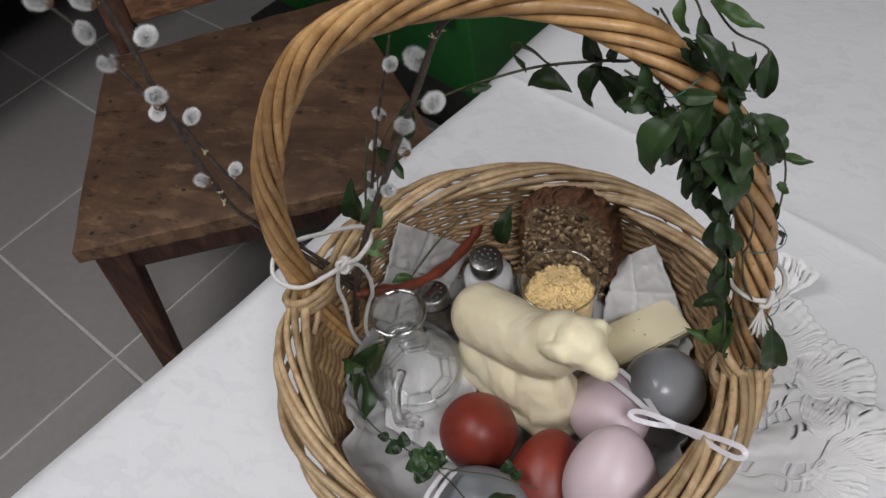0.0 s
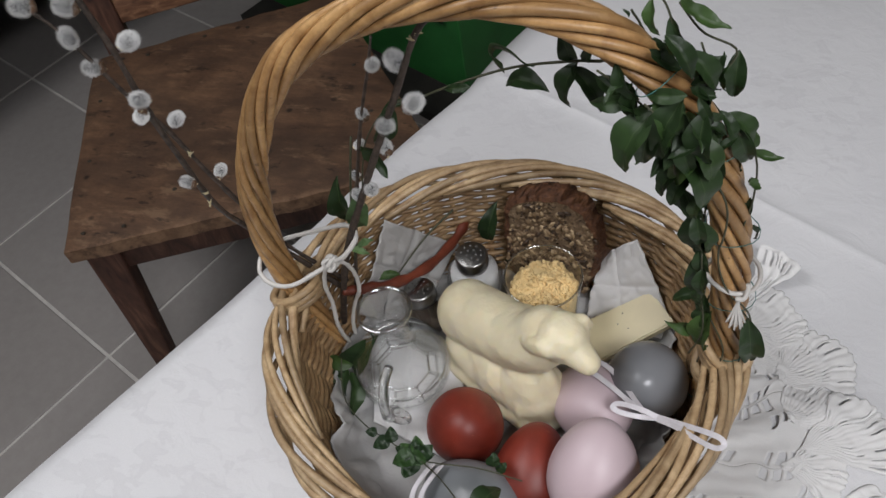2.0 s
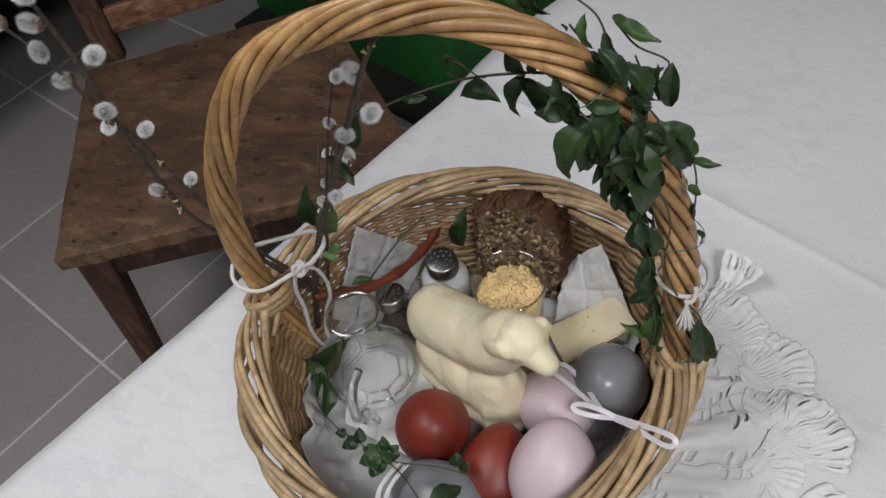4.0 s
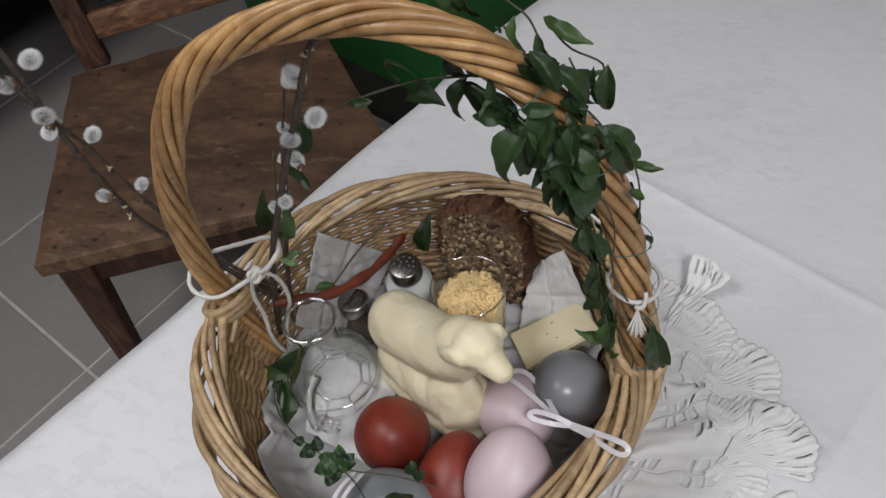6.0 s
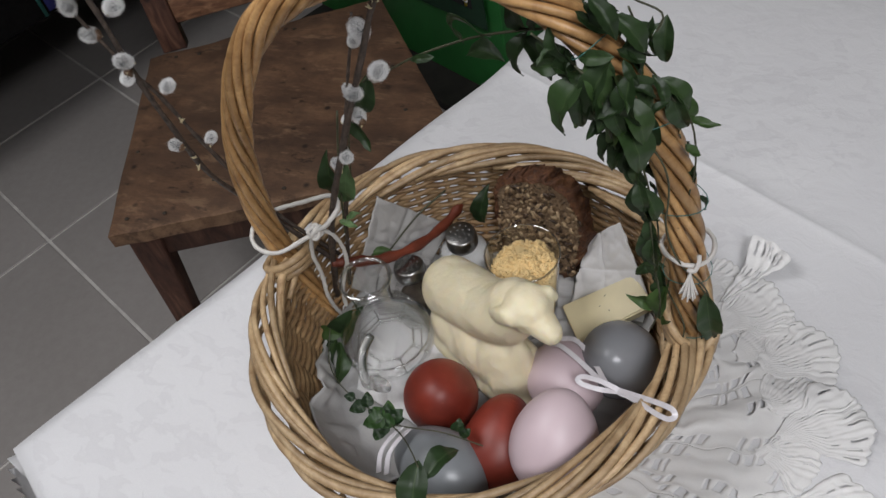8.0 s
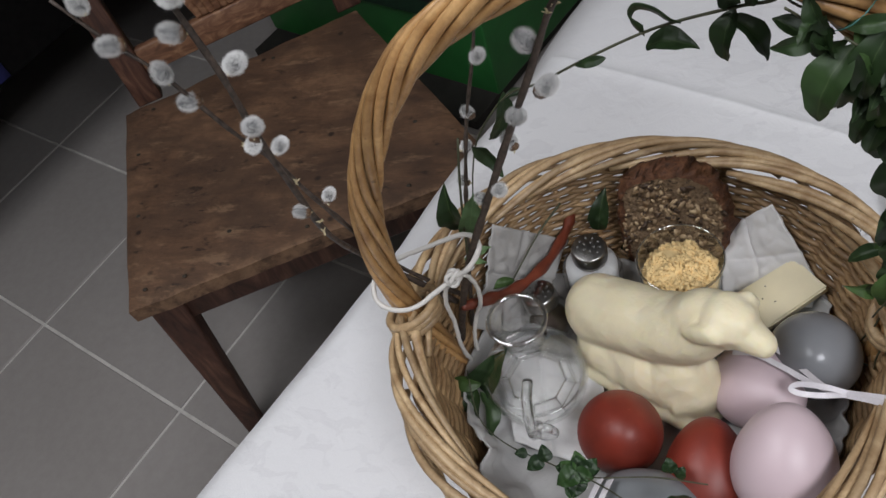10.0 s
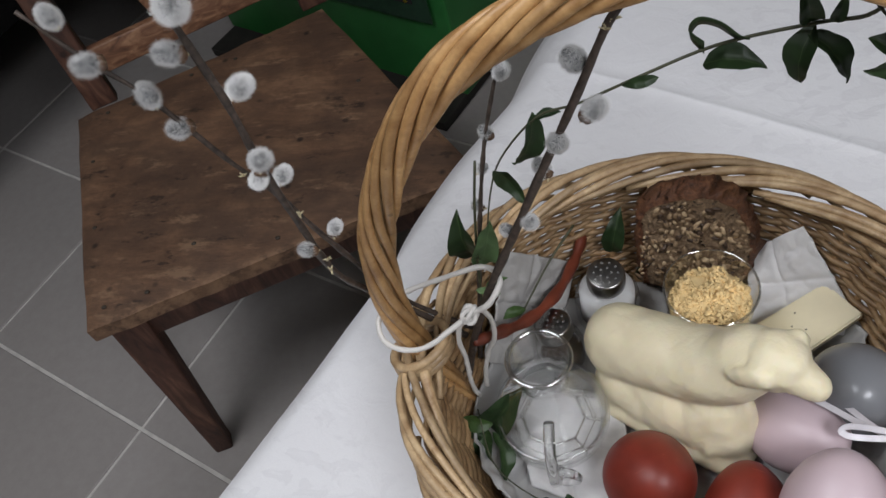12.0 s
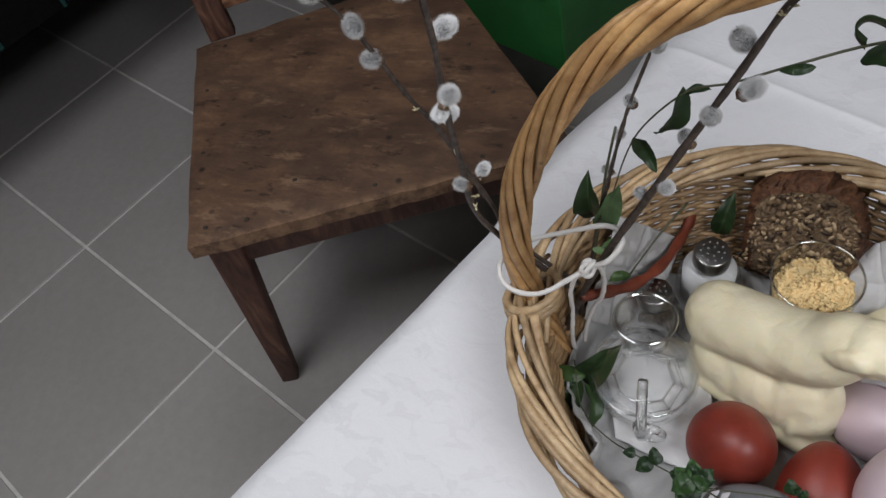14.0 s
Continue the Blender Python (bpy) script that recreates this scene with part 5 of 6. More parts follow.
# ---- willow twigs with catkins ----
def catkin_mesh(name, seed):
    rnd = random.Random(seed)
    core = bmesh.new()
    bmesh.ops.create_icosphere(core, subdivisions=3, radius=1.0, matrix=Matrix.Diagonal((0.0035, 0.0035, 0.0048, 1)))
    for v in core.verts:
        v.co *= 1 + 0.10 * noise.noise(v.co * 500 + V(seed, 0, 0))
    hair = bmesh.new()
    for k in range(6200):
        z = rnd.uniform(-1, 1)
        a = rnd.uniform(0, math.tau)
        q = math.sqrt(1 - z * z)
        n = V(q * math.cos(a), q * math.sin(a), z)
        p = V(n.x * 0.0034, n.y * 0.0034, n.z * 0.0047)
        d = (n + V(rnd.uniform(-0.75, 0.75), rnd.uniform(-0.75, 0.75), rnd.uniform(-0.35, 0.75))).normalized() * rnd.uniform(0.0013, 0.0026) * (1 + 0.35 * noise.noise(n * 2.2 + V(seed * 3, 0, 0)))
        s = d.orthogonal().normalized() * 0.00005
        hair.faces.new((hair.verts.new(p - s), hair.verts.new(p + s), hair.verts.new(p + d)))
    out = []
    for bm, mat in ((core, FUR_CORE), (hair, FUR)):
        me = bpy.data.meshes.new(name)
        bm.to_mesh(me)
        bm.free()
        me.materials.append(mat)
        for p in me.polygons:
            p.use_smooth = True
        out.append(me)
    return out


CATKINS = [catkin_mesh("catkin", s) for s in (1, 2, 3)]


def catkin(parent, at, way, size, which):
    core, hair = CATKINS[which % 3]
    ob = new("catkin", core)
    ob.parent = parent
    q = Vector(way).to_track_quat("Z", "Y").to_matrix().to_4x4()
    ob.matrix_local = Matrix.Translation(at) @ q @ Matrix.Diagonal((size, size, size, 1))
    fuzz = new("fuzz", hair)
    fuzz.parent = ob
    return ob


def twig(points, r0, r1, catkins, label, buds=()):
    ob = thing("willow_twig", label, "twig", "pussy willow twigs in the basket")
    path = smooth_path(points, 40)
    bm = bmesh.new()
    tube(bm, path, [r0 + (r1 - r0) * i / 40 + 0.0002 * math.sin(i * 1.9) + 0.0006 * max(0.0, math.sin(i * 0.93)) ** 8 for i in range(41)], 7)
    part("stem", bm, BARK, ob)
    for k, (at, way, size) in enumerate(catkins):
        catkin(ob, at, way, size, k)
        # torn bud scales at its foot
        bm = bmesh.new()
        foot = Vector(at) - Vector(way).normalized() * 0.0056 * size
        for j in range(4):
            d = (V(random.uniform(-1, 1), random.uniform(-1, 1), random.uniform(-1, 1)) + Vector(way) * 0.6).normalized() * random.uniform(0.0018, 0.0036)
            tube(bm, [foot, foot + d * 0.6, foot + d], [0.0006, 0.0007, 0.0002], 4)
        part("bud_scale", bm, BUD, ob, "dry yellowish bud scale")
        if k % 2 == 0:
            # brown cap still holding one side of the catkin
            way_n = Vector(way).normalized()
            bm = bmesh.new()
            bmesh.ops.create_icosphere(bm, subdivisions=2, radius=1.0, matrix=Matrix.Translation(foot + way_n * 0.0012 * size) @ way_n.to_track_quat("Z", "Y").to_matrix().to_4x4() @ Matrix.Diagonal((0.0030 * size, 0.0036 * size, 0.0026 * size, 1)))
            wobble(bm, 0.0008, 400)
            part("bud_cap", bm, SCALE, ob, "dark brown bud cap")
    for at in buds:
        bm = bmesh.new()
        for j in range(5):
            d = V(random.uniform(-1, 1), random.uniform(-1, 1), random.uniform(0, 1.2)).normalized() * 0.003
            tube(bm, [Vector(at), Vector(at) + d], [0.0007, 0.0002], 4)
        part("bud", bm, BUD, ob)
    return ob


twig([(-0.138, 0.020, 0.838), (-0.1590, 0.0155, 0.872), (-0.1800, 0.0060, 0.916), (-0.184, -0.010, 0.9605), (-0.179, -0.022, 1.014), (-0.177, -0.028, 1.059), (-0.173, -0.032, 1.102), (-0.171, -0.037, 1.135), (-0.168, -0.043, 1.165), (-0.163, -0.050, 1.20)], 0.0021, 0.0013,
     [((-0.181, -0.025, 1.000), (-0.6, -0.2, 0.5), 0.85), ((-0.170, -0.036, 1.076), (0.1, -0.6, 0.6), 1.05), ((-0.178, -0.033, 1.061), (-0.4, -0.2, -0.6), 0.85), ((-0.171, -0.022, 1.102), (0.8, 0.2, 0.5), 1.05),
      ((-0.178, -0.040, 1.135), (-0.6, -0.4, 0.5), 1.0), ((-0.162, -0.047, 1.158), (0.3, -0.3, 0.8), 1.2)],
     "bare brown willow twig with silvery catkins", [(-0.176, -0.02, 0.985), (-0.178, -0.02, 0.975)])
twig([(-0.135, 0.026, 0.838), (-0.1555, 0.0195, 0.870), (-0.1745, 0.0140, 0.905), (-0.1790, 0.0050, 0.947), (-0.188, 0.000, 0.985), (-0.197, -0.002, 1.018), (-0.208, -0.005, 1.045), (-0.224, -0.008, 1.090), (-0.237, -0.010, 1.112), (-0.250, -0.012, 1.140)], 0.0017, 0.0009,
     [((-0.178, 0.002, 0.982), (0.4, 0.3, 0.6), 0.85), ((-0.189, 0.000, 1.027), (0.6, 0.4, 0.5), 0.95), ((-0.219, -0.008, 1.070), (-0.5, -0.4, 0.3), 1.05), ((-0.223, -0.008, 1.090), (-0.1, 0.1, 0.8), 1.1),
      ((-0.237, -0.012, 1.112), (-0.4, -0.4, 0.3), 1.15), ((-0.238, -0.012, 1.136), (-0.3, 0.2, 0.8), 0.95)],
     "thin willow twig with fluffy silvery catkins", [(-0.190, -0.003, 1.000), (-0.204, -0.006, 1.035)])
twig([(-0.147, 0.014, 0.785), (-0.128, 0.010, 0.855), (-0.109, 0.006, 0.912), (-0.088, 0.006, 0.962), (-0.068, 0.008, 1.008), (-0.048, 0.011, 1.052), (-0.032, 0.014, 1.088), (-0.020, 0.016, 1.100)], 0.0027, 0.0016,
     [((-0.077, 0.004, 0.977), (0.5, -0.5, 0.5), 0.95), ((-0.091, 0.010, 0.963), (-0.6, 0.2, 0.5), 0.8), ((-0.069, 0.020, 0.999), (-0.5, 0.4, 0.6), 0.95), ((-0.058, 0.007, 1.029), (-0.2, -0.6, 0.5), 1.1), ((-0.041, 0.013, 1.042), (0.6, 0.1, 0.5), 1.15),
      ((-0.048, 0.017, 1.067), (-0.5, 0.2, 0.6), 1.2)],
     "upright willow twig with round silver catkins", [(-0.030, 0.014, 1.088), (-0.034, 0.012, 1.085)])
twig([(-0.136, 0.024, 0.80), (-0.124, 0.042, 0.878), (-0.116, 0.055, 0.925), (-0.106, 0.066, 0.972), (-0.094, 0.072, 1.012), (-0.088, 0.076, 1.035)], 0.0016, 0.0008,
     [((-0.118, 0.058, 0.926), (-0.6, 0.1, 0.5), 0.75), ((-0.111, 0.064, 0.952), (0.5, 0.2, 0.5), 0.75), ((-0.105, 0.069, 0.976), (-0.5, 0.2, 0.6), 0.85), ((-0.090, 0.072, 1.016), (0.4, 0.0, 0.7), 0.95)],
     "thin willow twig with small silver catkins")

# ---- strings ----
cord = thing("cotton_string", "white cotton string knotted round handle and twigs", "string")
for pts, r in (
    ([(-0.168, 0.016, 0.896), (-0.1795, 0.000, 0.893), (-0.173, -0.0145, 0.888), (-0.150, -0.018, 0.889), (-0.121, -0.004, 0.903), (-0.108, -0.004, 0.914), (-0.101, 0.006, 0.923), (-0.112, 0.016, 0.922), (-0.140, 0.018, 0.908), (-0.168, 0.016, 0.896)], 0.0018),
    ([(-0.122, -0.004, 0.902), (-0.130, -0.003, 0.888), (-0.134, -0.003, 0.870), (-0.134, -0.003, 0.849), (-0.135, -0.006, 0.827), (-0.136, -0.004, 0.807), (-0.136, 0.000, 0.789)], 0.0016),
    ([(-0.121, -0.003, 0.902), (-0.116, 0.005, 0.893), (-0.114, 0.009, 0.873), (-0.116, 0.009, 0.853), (-0.122, 0.008, 0.838), (-0.127, 0.003, 0.819), (-0.129, 0.002, 0.801)], 0.0016),
):
    bm = bmesh.new()
    tube(bm, smooth_path(pts, 60), r, 7)
    wobble(bm, 0.0006, 300)
    part("strand", bm, STRING, cord)
bm = bmesh.new()
for k in range(3):
    tube(bm, [V(-0.121, -0.004, 0.903) + V(0.0035 * math.cos(a), 0.0035 * math.sin(a + k), 0.0042 * math.sin(a + k * 2)) for a in [i * math.tau / 14 for i in range(14)]], 0.0016, 6, closed=True)
part("knot", bm, STRING, cord)
cord = thing("cotton_string", "short white cotton string with a frayed end on the handle", "string")
bm = bmesh.new()
tube(bm, [V(0.1375 + 0.0148 * math.cos(a), 0.0148 * math.sin(a), 0.943 + 0.0015 * math.sin(2 * a)) for a in [i * math.tau / 28 for i in range(28)]], 0.0014, 7, closed=True)
wobble(bm, 0.0005, 300)
part("loop", bm, STRING, cord)
bm = bmesh.new()
for k in range(11):
    f = k / 10
    end = V(0.137 + 0.010 * f, -0.0235 + 0.002 * math.sin(k * 2.1), 0.926 - 0.003 * math.sin(f * 3.1) + random.uniform(-0.001, 0.001))
    tube(bm, smooth_path([(0.1415, -0.0165, 0.942), (0.1405 + 0.002 * f, -0.0185, 0.936), end], 8), 0.0006, 5)
tube(bm, smooth_path([(0.1400, -0.0165, 0.9405), (0.1440, -0.0170, 0.9420), (0.1455, -0.0140, 0.9470), (0.1450, -0.0120, 0.9500)], 10), 0.0014, 6)
part("tassel", bm, STRING, cord, "frayed string end")

# ---- ribbons ----
ribbon = thing("satin_ribbon", "white satin ribbon bow hanging over the basket rim", "ribbon")
for pts in (
    [(0.048, -0.012, 0.826), (0.060, -0.018, 0.835), (0.075, -0.027, 0.836), (0.088, -0.036, 0.836), (0.099, -0.045, 0.841), (0.107, -0.050, 0.847)],
    [(0.055, -0.004, 0.822), (0.067, -0.007, 0.829), (0.080, -0.018, 0.831), (0.094, -0.038, 0.838), (0.100, -0.046, 0.843), (0.106, -0.050, 0.848)],
    [(0.107, -0.051, 0.848), (0.095, -0.049, 0.842), (0.083, -0.048, 0.842), (0.0785, -0.0455, 0.843), (0.083, -0.0435, 0.845), (0.096, -0.0465, 0.848), (0.107, -0.050, 0.848)],
    [(0.107, -0.050, 0.848), (0.120, -0.058, 0.860), (0.135, -0.067, 0.873), (0.143, -0.072, 0.878), (0.1450, -0.0755, 0.877), (0.1415, -0.0765, 0.874), (0.135, -0.0735, 0.871), (0.127, -0.0675, 0.866), (0.118, -0.0595, 0.858), (0.107, -0.051, 0.847)],
):
    path = smooth_path(pts, 36)
    bm = bmesh.new()
    face = [V(0.25 * math.sin(i * 0.13), -0.55 + 0.3 * math.sin(i * 0.17 + 1), 0.8) for i in range(37)]
    ways = [(path[min(i + 1, 36)] - path[max(i - 1, 0)]).cross(face[i]) for i in range(37)]
    strip(bm, path, ways, 0.0034, 0.0002)
    part("band", bm, RIBBON, ribbon, smooth=False)
ribbon = thing("satin_ribbon", "white satin ribbon end tied to grey egg", "ribbon")
for k, off in enumerate((0.0, 0.006)):
    bm = bmesh.new()
    path = smooth_path([(-0.032 + off, -0.102, 0.828), (-0.036 + off, -0.113, 0.830), (-0.040 + off, -0.122, 0.825), (-0.041 + off, -0.131, 0.813)], 20)
    strip(bm, path, [(0.9, 0.2, 0.5)] * 21, 0.0045)
    part("band", bm, RIBBON, ribbon, smooth=False)


# ---- crocheted doily ----
def build_doily():
    """Crochet: an open net beside the basket, overlapping scalloped fans outside."""
    doily = thing("lace_doily", "white crocheted lace doily with scalloped edge under the basket", "doily")
    n = 240
    inner = smooth_path([(0.095, 0.112, 0), (0.124, 0.080, 0), (0.140, 0.030, 0), (0.138, -0.020, 0), (0.108, -0.060, 0), (0.075, -0.085, 0), (0.030, -0.100, 0)], n)
    outer = smooth_path([(0.140, 0.135, 0), (0.172, 0.128, 0), (0.198, 0.113, 0), (0.222, 0.096, 0), (0.241, 0.066, 0), (0.258, 0.026, 0), (0.270, -0.028, 0), (0.265, -0.085, 0), (0.245, -0.135, 0), (0.20, -0.185, 0), (0.12, -0.225, 0)], n)
    rnd = random.Random(17)

    def lie(p, lift):
        """Height of the limp crochet over the table, with soft folds and uneven stitches."""
        q = V(p.x, p.y, 0) + noise.noise_vector(V(p.x * 55, p.y * 55, 2)) * 0.0060 + noise.noise_vector(V(p.x * 330, p.y * 330, 5)) * 0.0007
        w = 0.0026 * noise.noise(V(p.x * 24, p.y * 24, 4)) + 0.0012 * noise.noise(V(p.x * 90, p.y * 90, 9))
        f = 0.0035 * math.exp(-(((p.y - 0.55 * p.x + 0.10) / 0.010) ** 2)) + 0.003 * math.exp(-(((p.y + 0.35 * p.x - 0.10) / 0.009) ** 2))
        d = V(q.x, q.y, 0) - CORNER
        return V(q.x, q.y, TOP + cloth_height(d.dot(TU), d.dot(TV)) + 0.0007 + lift + max(-0.0003, 0.6 * w) + f)

    def spot(u, v):
        i = min(max(u * n, 0), n - 0.001)
        k = int(i)
        return inner[k].lerp(inner[k + 1], i - k).lerp(outer[k].lerp(outer[k + 1], i - k), v)

    def net(place, cols, rows, hole, lift, rib, name, rise=0.0):
        """A sheet of stitches with the holes left out."""
        bm = bmesh.new()
        made = {}

        def corner(i, k):
            if (i, k) not in made:
                made[i, k] = bm.verts.new(lie(place(i, k), lift + rise * (k / rows) ** 2 + rib(i, k)))
            return made[i, k]

        for i in range(cols):
            for k in range(rows):
                if not hole(i, k):
                    bm.faces.new((corner(i, k), corner(i, k + 1), corner(i + 1, k + 1), corner(i + 1, k)))
        bm.normal_update()
        if sum(f.normal.z for f in bm.faces) < 0:
            bmesh.ops.reverse_faces(bm, faces=bm.faces)
        ob = part(name, bm, LACE, doily)
        sol = ob.modifiers.new("thread", "SOLIDIFY")
        sol.thickness = 0.0005
        sm = ob.modifiers.new("round", "SMOOTH")
        sm.factor, sm.iterations = 0.5, 1

    # open net by the basket, in sectors with arched rows
    sectors, cols, rows = 7, 48, 40
    for s in range(sectors):
        def place(i, k, s=s):
            u = (s + i / cols) / sectors
            return spot(u, 0.02 + 0.62 * k / rows)

        def hole(i, k, s=s):
            if i in (0, cols - 1) or k < 2 or k > rows - 2:
                return False
            band, row = divmod(i, 12)
            if noise.noise(V(s * 9 + band * 2.3, k * 0.08, 7)) > 0.02:
                return False
            return k % 4 in (1, 2) and 2 <= row <= 9 - (k // 4) % 2

        net(place, cols, rows, hole, 0.0, lambda i, k: 0.0003 * math.sin(i * 0.52) + 0.0001 * math.sin(k * 1.257), "crochet_net")
    # fans: ribbed solid arcs and ladders, with long loops at the scalloped edge
    for tier, (count, v0, R, half, lift) in enumerate(((9, 0.34, 0.046, 0.72, 0.0006), (7, 0.50, 0.066, 0.62, 0.0014))):
        for s in range(count):
            u = (s + (0.62 if tier else 0.15)) / count + rnd.uniform(-0.015, 0.015)
            out = spot(u, 1.0) - spot(u, 0.0)
            head = math.atan2(out.y, out.x) + rnd.uniform(-0.2, 0.2)
            size = R * rnd.uniform(0.92, 1.06) * (0.8 if u < 0.12 else 1.0)
            tip = spot(u, 1.04 if tier else 0.80)
            apex = tip - V(math.cos(head), math.sin(head), 0) * size
            spread = half * rnd.uniform(0.95, 1.1)
            cols_f, rows_f = 66, 34

            def place(i, k, apex=apex, head=head, size=size, spread=spread):
                f, a = 0.10 + 0.90 * k / 34, 2 * i / 66 - 1
                edge = 1 - 0.14 * a * a + (0.035 * abs(math.sin(i / 66 * math.pi * 11)) if k > 32 else 0)
                t = head + spread * a
                return apex + V(math.cos(t), math.sin(t), 0) * size * f * edge

            def hole(i, k, s=s, tier=tier):
                if i < 2 or i > 63:
                    return False
                if 26 <= k <= 31:
                    return i % 6 == 3 and noise.noise(V(i * 0.21, s * 3.3, tier)) < 0.15
                if 12 <= k <= 16 or 19 <= k <= 21:
                    return i % 4 == 1 and noise.noise(V(i * 0.12, s * 2.7 + k // 6, 5 + tier)) > 0.16
                return False

            net(place, cols_f, rows_f, hole, lift + 0.0004 * (s % 2), lambda i, k: 0.0003 * math.sin(k * 0.9) + 0.0004 * math.sin((i - 1.5) * math.tau / 6) * (1 if k > 23 else 0.5 * noise.noise(V(i * 0.1, k * 0.12, 3))) + 0.0002 * math.sin(i * 1.6), "crochet_fan")

    # corner of the edge that stands up from the table
    def tip_place(i, k):
        a = 0.27 * (2 * i / 30 - 1)
        t = 1.02 + a
        return V(0.158, 0.094, 0) + V(math.cos(t), math.sin(t), 0) * 0.070 * (0.08 + 0.92 * k / 36) * (1 - 0.10 * (2 * i / 30 - 1) ** 2)

    def tip_hole(i, k):
        return 2 < i < 28 and ((27 <= k <= 33 and i % 4 == 1) or (16 <= k <= 21 and i % 4 == 3) or (k in (9, 10, 11) and i % 5 == 2))

    net(tip_place, 30, 36, tip_hole, 0.002, lambda i, k: 0.0006 * math.sin(k * 1.25) + 0.0015 * math.sin(i * 0.5), "crochet_fan", 0.018)


build_doily()

# ---- chair ----
chair = thing("wooden_chair", "old dark brown wooden chair with a worn plank seat", "chair")
FL, FR, BR, BL = V(-0.791, 0.259, 0), V(-0.248, 0.520, 0), V(-0.580, 0.944, 0), V(-0.998, 0.702, 0)
SEAT = 0.445


def in_seat(u, v, z):
    """u from the left edge to the right, v from the front to the back."""
    p = FL.lerp(FR, u).lerp(BL.lerp(BR, u), v)
    return V(p.x, p.y, z)


def seat_board(v0, v1):
    bm = bmesh.new()
    nu, nv = 46, 10
    top, low = [], []
    for i in range(nu + 1):
        a, b = [], []
        for k in range(nv + 1):
            u, v = i / nu, v0 + (v1 - v0) * k / nv
            p = in_seat(u, v, 0)
            rim = min(u * 0.55, (1 - u) * 0.55, v * 0.45 if v0 == 0 else 1, (1 - v) * 0.45 if v1 == 1 else 1)
            drop = 0.004 * max(0, 1 - rim / 0.006) ** 2
            z = SEAT - drop + 0.0012 * noise.noise(p * 14) + 0.0005 * noise.noise(V(p.x * 60, p.y * 160, 0))
            jag = V(noise.noise(p * 30), noise.noise(p * 30 + V(9, 0, 0)), 0) * (0.003 if rim < 0.004 else 0)
            a.append(bm.verts.new(V(p.x, p.y, z) + jag))
            b.append(bm.verts.new(V(p.x, p.y, SEAT - 0.030) + jag))
        top.append(a)
        low.append(b)
    for i in range(nu):
        for k in range(nv):
            bm.faces.new((top[i][k], top[i + 1][k], top[i + 1][k + 1], top[i][k + 1]))
            bm.faces.new((low[i][k], low[i][k + 1], low[i + 1][k + 1], low[i + 1][k]))
    for i in range(nu):
        bm.faces.new((low[i][0], low[i + 1][0], top[i + 1][0], top[i][0]))
        bm.faces.new((top[i][nv], top[i + 1][nv], low[i + 1][nv], low[i][nv]))
    for k in range(nv):
        bm.faces.new((top[0][k], top[0][k + 1], low[0][k + 1], low[0][k]))
        bm.faces.new((low[nu][k], low[nu][k + 1], top[nu][k + 1], top[nu][k]))
    bmesh.ops.recalc_face_normals(bm, faces=bm.faces)
    return bm


seat = part("seat", seat_board(0.0, 1.0), SEAT_WOOD, chair, "worn dark wooden seat board with old nail holes")
seat.data.set_sharp_from_angle(angle=radians(40))
for u, v in ((0.05, 0.06), (0.16, 0.05), (0.50, 0.05), (0.78, 0.05), (0.04, 0.40), (0.05, 0.72), (0.22, 0.93), (0.45, 0.95), (0.62, 0.93), (0.90, 0.30), (0.92, 0.55), (0.30, 0.16), (0.12, 0.95)):
    bm = bmesh.new()
    bmesh.ops.create_icosphere(bm, subdivisions=2, radius=1.0, matrix=Matrix.Translation(in_seat(u, v, SEAT + 0.0004)) @ Matrix.Diagonal((0.0042, 0.0036, 0.0012, 1)))
    part("nail_hole", bm, SPECK, seat)
FRONT = (FR - FL).normalized()
BACKW = V(-FRONT.y, FRONT.x, 0)
legs = [(V(-0.790, 0.277, 0), in_seat(0.075, 0.07, 0)), (in_seat(0.93, 0.02, 0), in_seat(0.92, 0.07, 0)), (in_seat(0.06, 0.97, 0) + BACKW * 0.03, in_seat(0.07, 0.93, 0)), (in_seat(0.94, 0.97, 0) + BACKW * 0.03, in_seat(0.93, 0.93, 0))]
for foot, head in legs:
    part("leg", beam(V(foot.x, foot.y, 0.0), V(head.x, head.y, SEAT - 0.030), 0.032, 0.054, 0.032, 0.050, FRONT, 0.004), RED_WOOD, chair, "square tapered leg, stained red-brown")
for a, b in (((0.08, 0.06), (0.92, 0.06)), ((0.07, 0.08), (0.07, 0.92)), ((0.93, 0.08), (0.93, 0.92)), ((0.08, 0.93), (0.92, 0.93))):
    p, q = in_seat(*a, SEAT - 0.060), in_seat(*b, SEAT - 0.060)
    part("apron", beam(p, q, 0.058, 0.058, 0.020, 0.020, (0, 0, 1), 0.003), RED_WOOD, chair)
BB = (BR - BL).normalized()
OUT = V(-BB.y, BB.x, 0)
post_l, post_r = V(-0.958, 0.742, 0), V(-0.600, 0.962, 0)
LEAN_B = OUT * 0.16 + V(0, 0, 1)
for p in (post_l, post_r):
    part("back_post", beam(p + V(0, 0, SEAT - 0.004), p + LEAN_B * 0.45 + V(0, 0, SEAT), 0.050, 0.040, 0.032, 0.026, BB, 0.004), RED_WOOD, chair)
for h, tall in ((0.072, 0.050), (0.40, 0.085)):
    a, b = post_l + LEAN_B * h + V(0, 0, SEAT), post_r + LEAN_B * h + V(0, 0, SEAT)
    part("back_rail", beam(a + BB * 0.024, b - BB * 0.024, tall, tall, 0.022, 0.022, LEAN_B, 0.003), WORN_WOOD, chair, "worn orange-brown back rail")
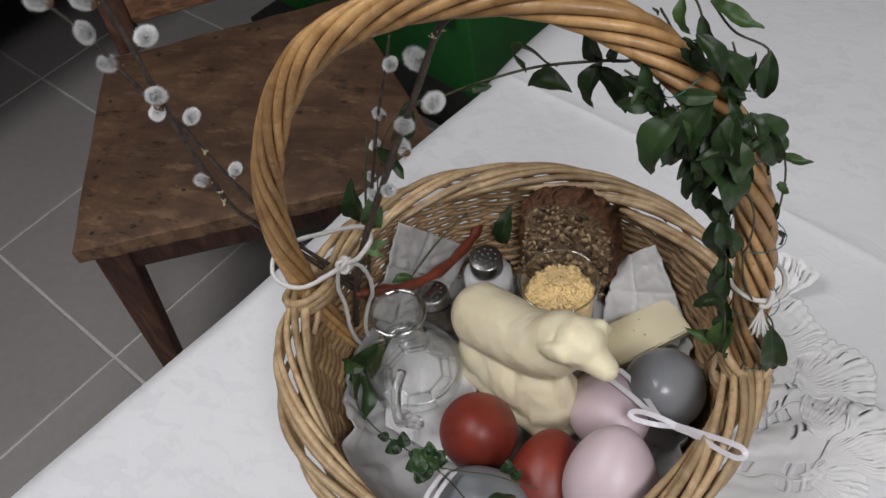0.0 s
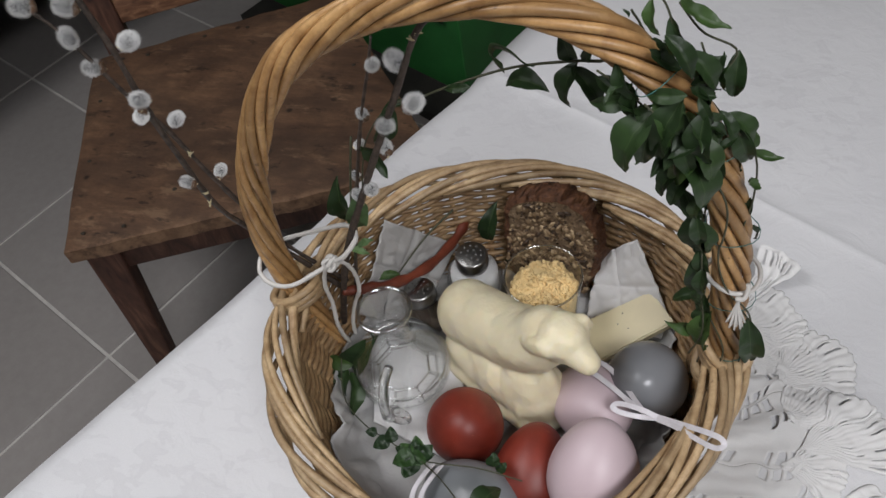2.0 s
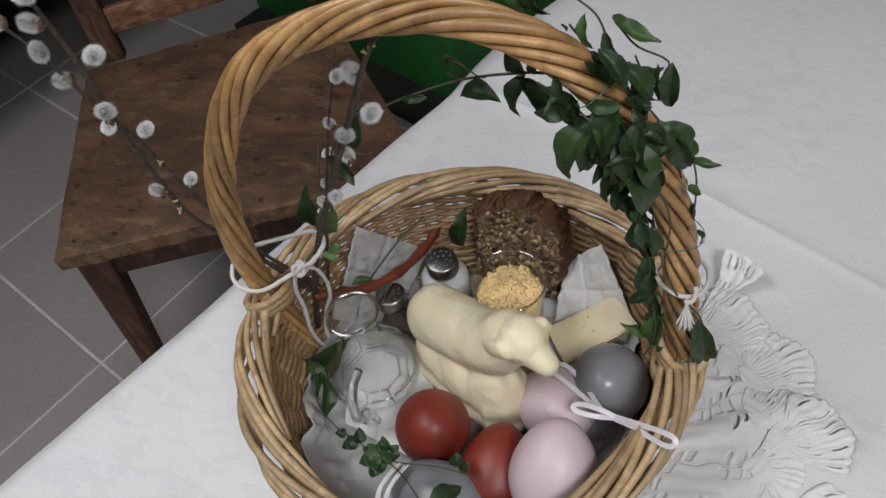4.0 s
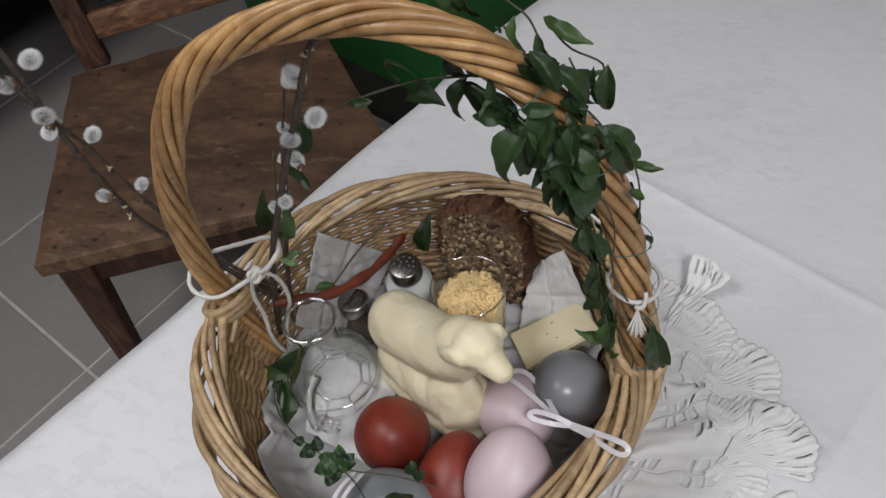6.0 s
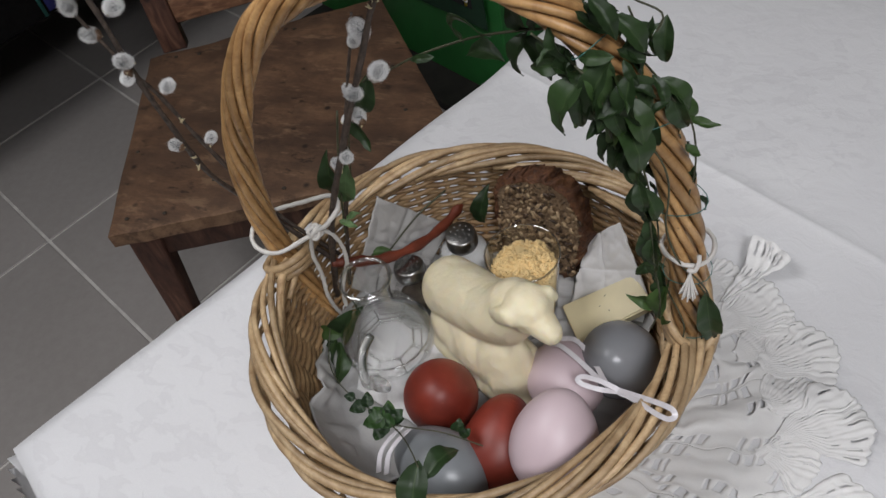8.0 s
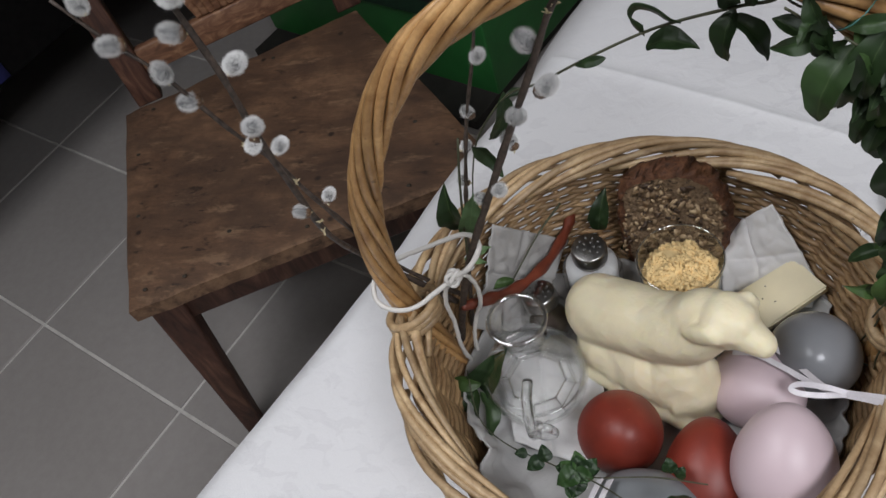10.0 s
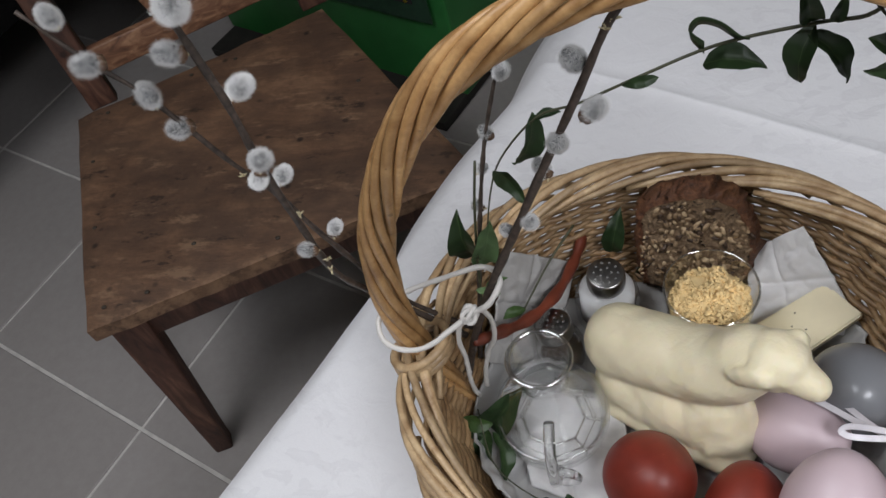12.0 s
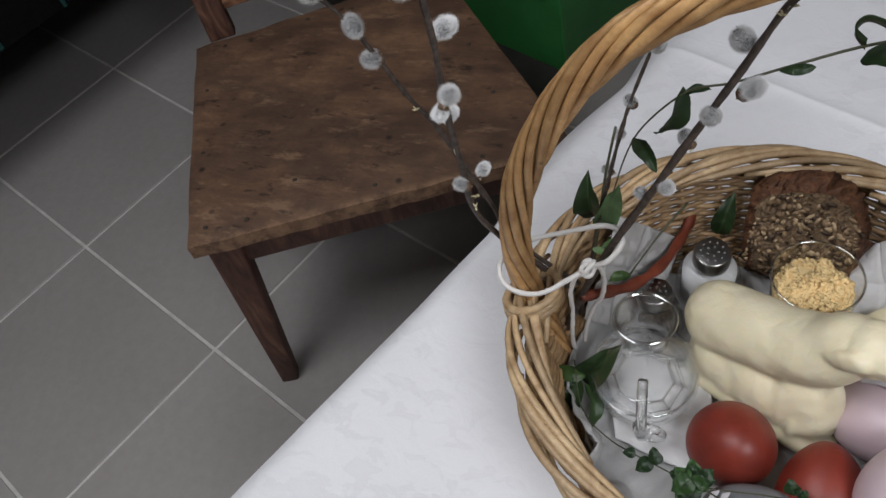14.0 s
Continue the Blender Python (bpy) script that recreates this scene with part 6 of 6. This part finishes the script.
# carved fan-shaped splat
mid = (post_l + post_r) / 2 + V(0, 0, SEAT)
for k in range(9):
    f = (k - 4) / 4
    a = mid + LEAN_B * 0.097 + BB * f * 0.050
    b = mid + LEAN_B * 0.358 + BB * f * 0.105
    part("splat_flute", beam(a, b, 0.0135, 0.027, 0.014, 0.014, BB, 0.004), WORN_WOOD, chair, "carved fluted back splat")

# ---- green chest with an embroidered cloth ----
chest = thing("green_chest", "low green painted wooden chest behind the chair", "chest")
GX = V(-0.890, 0.456, 0).normalized()
GN = V(0.456, 0.890, 0).normalized()
G0 = V(-0.402, 1.128, 0)
gpts = [G0, G0 + GX * 0.80, G0 + GX * 0.80 + GN * 0.45, G0 + GN * 0.45]
part("body", prism([(p.x, p.y) for p in gpts], 0.026, 0.60, 0.006), GREEN_PAINT, chest, smooth=False)
# base juts out 0.10 as a dark strip imitating shade on the floor
inset = [G0 - GN * 0.10, G0 + GX * 0.79 - GN * 0.10, G0 + GX * 0.79 + GN * 0.42, G0 + GX * 0.01 + GN * 0.42]
part("plinth", prism([(p.x, p.y) for p in inset], 0.003, 0.030, 0.003), PLINTH_SHADE, chest, "dark base board carried forward to imitate shade on the floor", smooth=False)
hang = thing("embroidered_cloth", "black embroidered cloth with zigzag border hanging on chest", "cloth")


def on_front(s, z, off):
    return G0 + GX * s - GN * off + V(0, 0, z)


def patch(name, outline, off, mat, parent, thick=0.002):
    bm = bmesh.new()
    f0 = [bm.verts.new(on_front(s, z, off)) for s, z in outline]
    f1 = [bm.verts.new(on_front(s, z, off + thick)) for s, z in outline]
    bm.faces.new(f0)
    bm.faces.new(f1[::-1])
    for k in range(len(outline)):
        j = (k + 1) % len(outline)
        bm.faces.new((f0[k], f0[j], f1[j], f1[k]))
    bmesh.ops.recalc_face_normals(bm, faces=bm.faces)
    return part(name, bm, mat, parent, smooth=False)


HS, HE, HZ = 0.035, 0.64, 0.235
patch("border", [(HS, HZ), (HE, HZ), (HE, 0.60), (HS, 0.60)], 0.012, GREEN_CLOTH, hang)
patch("ground", [(HS + 0.04, HZ + 0.045), (HE - 0.04, HZ + 0.045), (HE - 0.04, 0.60), (HS + 0.04, 0.60)], 0.0145, BLACK_CLOTH, hang)
for row, mat in ((0.060, WHITE_YARN), (0.150, WHITE_YARN), (0.105, BROWN_YARN)):
    bm = bmesh.new()
    n = 24
    pts = [on_front(HS + 0.05 + (HE - HS - 0.10) * i / n, HZ + row + 0.014 * (i % 2), 0.018) for i in range(n + 1)]
    tube(bm, pts, 0.004, 5)
    part("zigzag", bm, mat, hang)
bm = bmesh.new()
tube(bm, [on_front(HS + 0.055, HZ + 0.05, 0.018), on_front(HS + 0.052, 0.60, 0.018)], 0.004, 5)
part("edge_stitch", bm, YELLOW_YARN, hang)
for k in range(5):
    bm = bmesh.new()
    c = (HS + 0.13 + 0.10 * k, HZ + 0.115)
    tube(bm, [on_front(c[0] + 0.022 * math.cos(a), c[1] + 0.030 * math.sin(a), 0.018) for a in [i * math.tau / 12 for i in range(12)]], 0.004, 5, closed=True)
    part("motif", bm, YELLOW_YARN, hang)

# ---- bench-like block added to shade the far floor ----
bench = thing("shade_block", "black block added to keep the far floor in shade", "bench")
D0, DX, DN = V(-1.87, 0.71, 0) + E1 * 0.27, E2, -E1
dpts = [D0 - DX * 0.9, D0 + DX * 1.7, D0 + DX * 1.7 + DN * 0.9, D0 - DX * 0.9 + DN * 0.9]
part("seat_box", prism([(p.x, p.y) for p in dpts], 0.37, 0.80, 0.006), SHADE_BLACK, bench, smooth=False)
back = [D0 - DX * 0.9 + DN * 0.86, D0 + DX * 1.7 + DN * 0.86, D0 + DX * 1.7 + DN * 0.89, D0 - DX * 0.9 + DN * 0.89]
part("back_board", prism([(p.x, p.y) for p in back], 0.0, 0.375, 0.0), SHADE_BLACK, bench, smooth=False)
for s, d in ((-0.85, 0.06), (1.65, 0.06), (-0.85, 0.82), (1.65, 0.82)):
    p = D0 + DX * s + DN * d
    part("leg", beam(p, p + V(0, 0, 0.375), 0.05, 0.05, 0.05, 0.05, (1, 0, 0), 0.003), SHADE_BLACK, bench)
bands = thing("woven_bands", "pink, blue and teal woven bands hanging in the dark", "textile")
for mat, s, wide, low in ((PINK_YARN, 0.135, 0.022, 0.385), (TEAL_YARN, 0.164, 0.010, 0.378), (TEAL_YARN, 0.335, 0.009, 0.372), (BLUE_YARN, 0.362, 0.032, 0.380), (PINK_YARN, 0.672, 0.020, 0.375), (TEAL_YARN, 0.697, 0.022, 0.390), (BLUE_YARN, 0.722, 0.022, 0.398)):
    bm = bmesh.new()
    p = D0 + DX * s - DN * 0.004
    strip(bm, [p + V(0, 0, 0.70), p + V(0, 0, 0.52), p + V(0, 0, low)], [tuple(DX)] * 3, wide, 0.001)
    part("band", bm, mat, bands)

# ---- floor tiles ----
tile_bm = box((PITCH - 0.0075, DEPTH - 0.0075, 0.010), (0, 0, -0.005), 0.0012, 1)
tile_me = bpy.data.meshes.new("tile")
tile_bm.to_mesh(tile_me)
tile_bm.free()
tile_me.materials.append(TILE)
for i in range(-(TILES // 2), TILES // 2 + 1):
    for k in range(-(ROWS // 2), ROWS // 2 + 1):
        ob = new("tile", tile_me)
        ob.parent = floor
        ob.matrix_local = Matrix.Translation(MID + E1 * (i * PITCH) + E2 * (k * DEPTH)) @ Matrix.Rotation(GRID, 4, "Z")
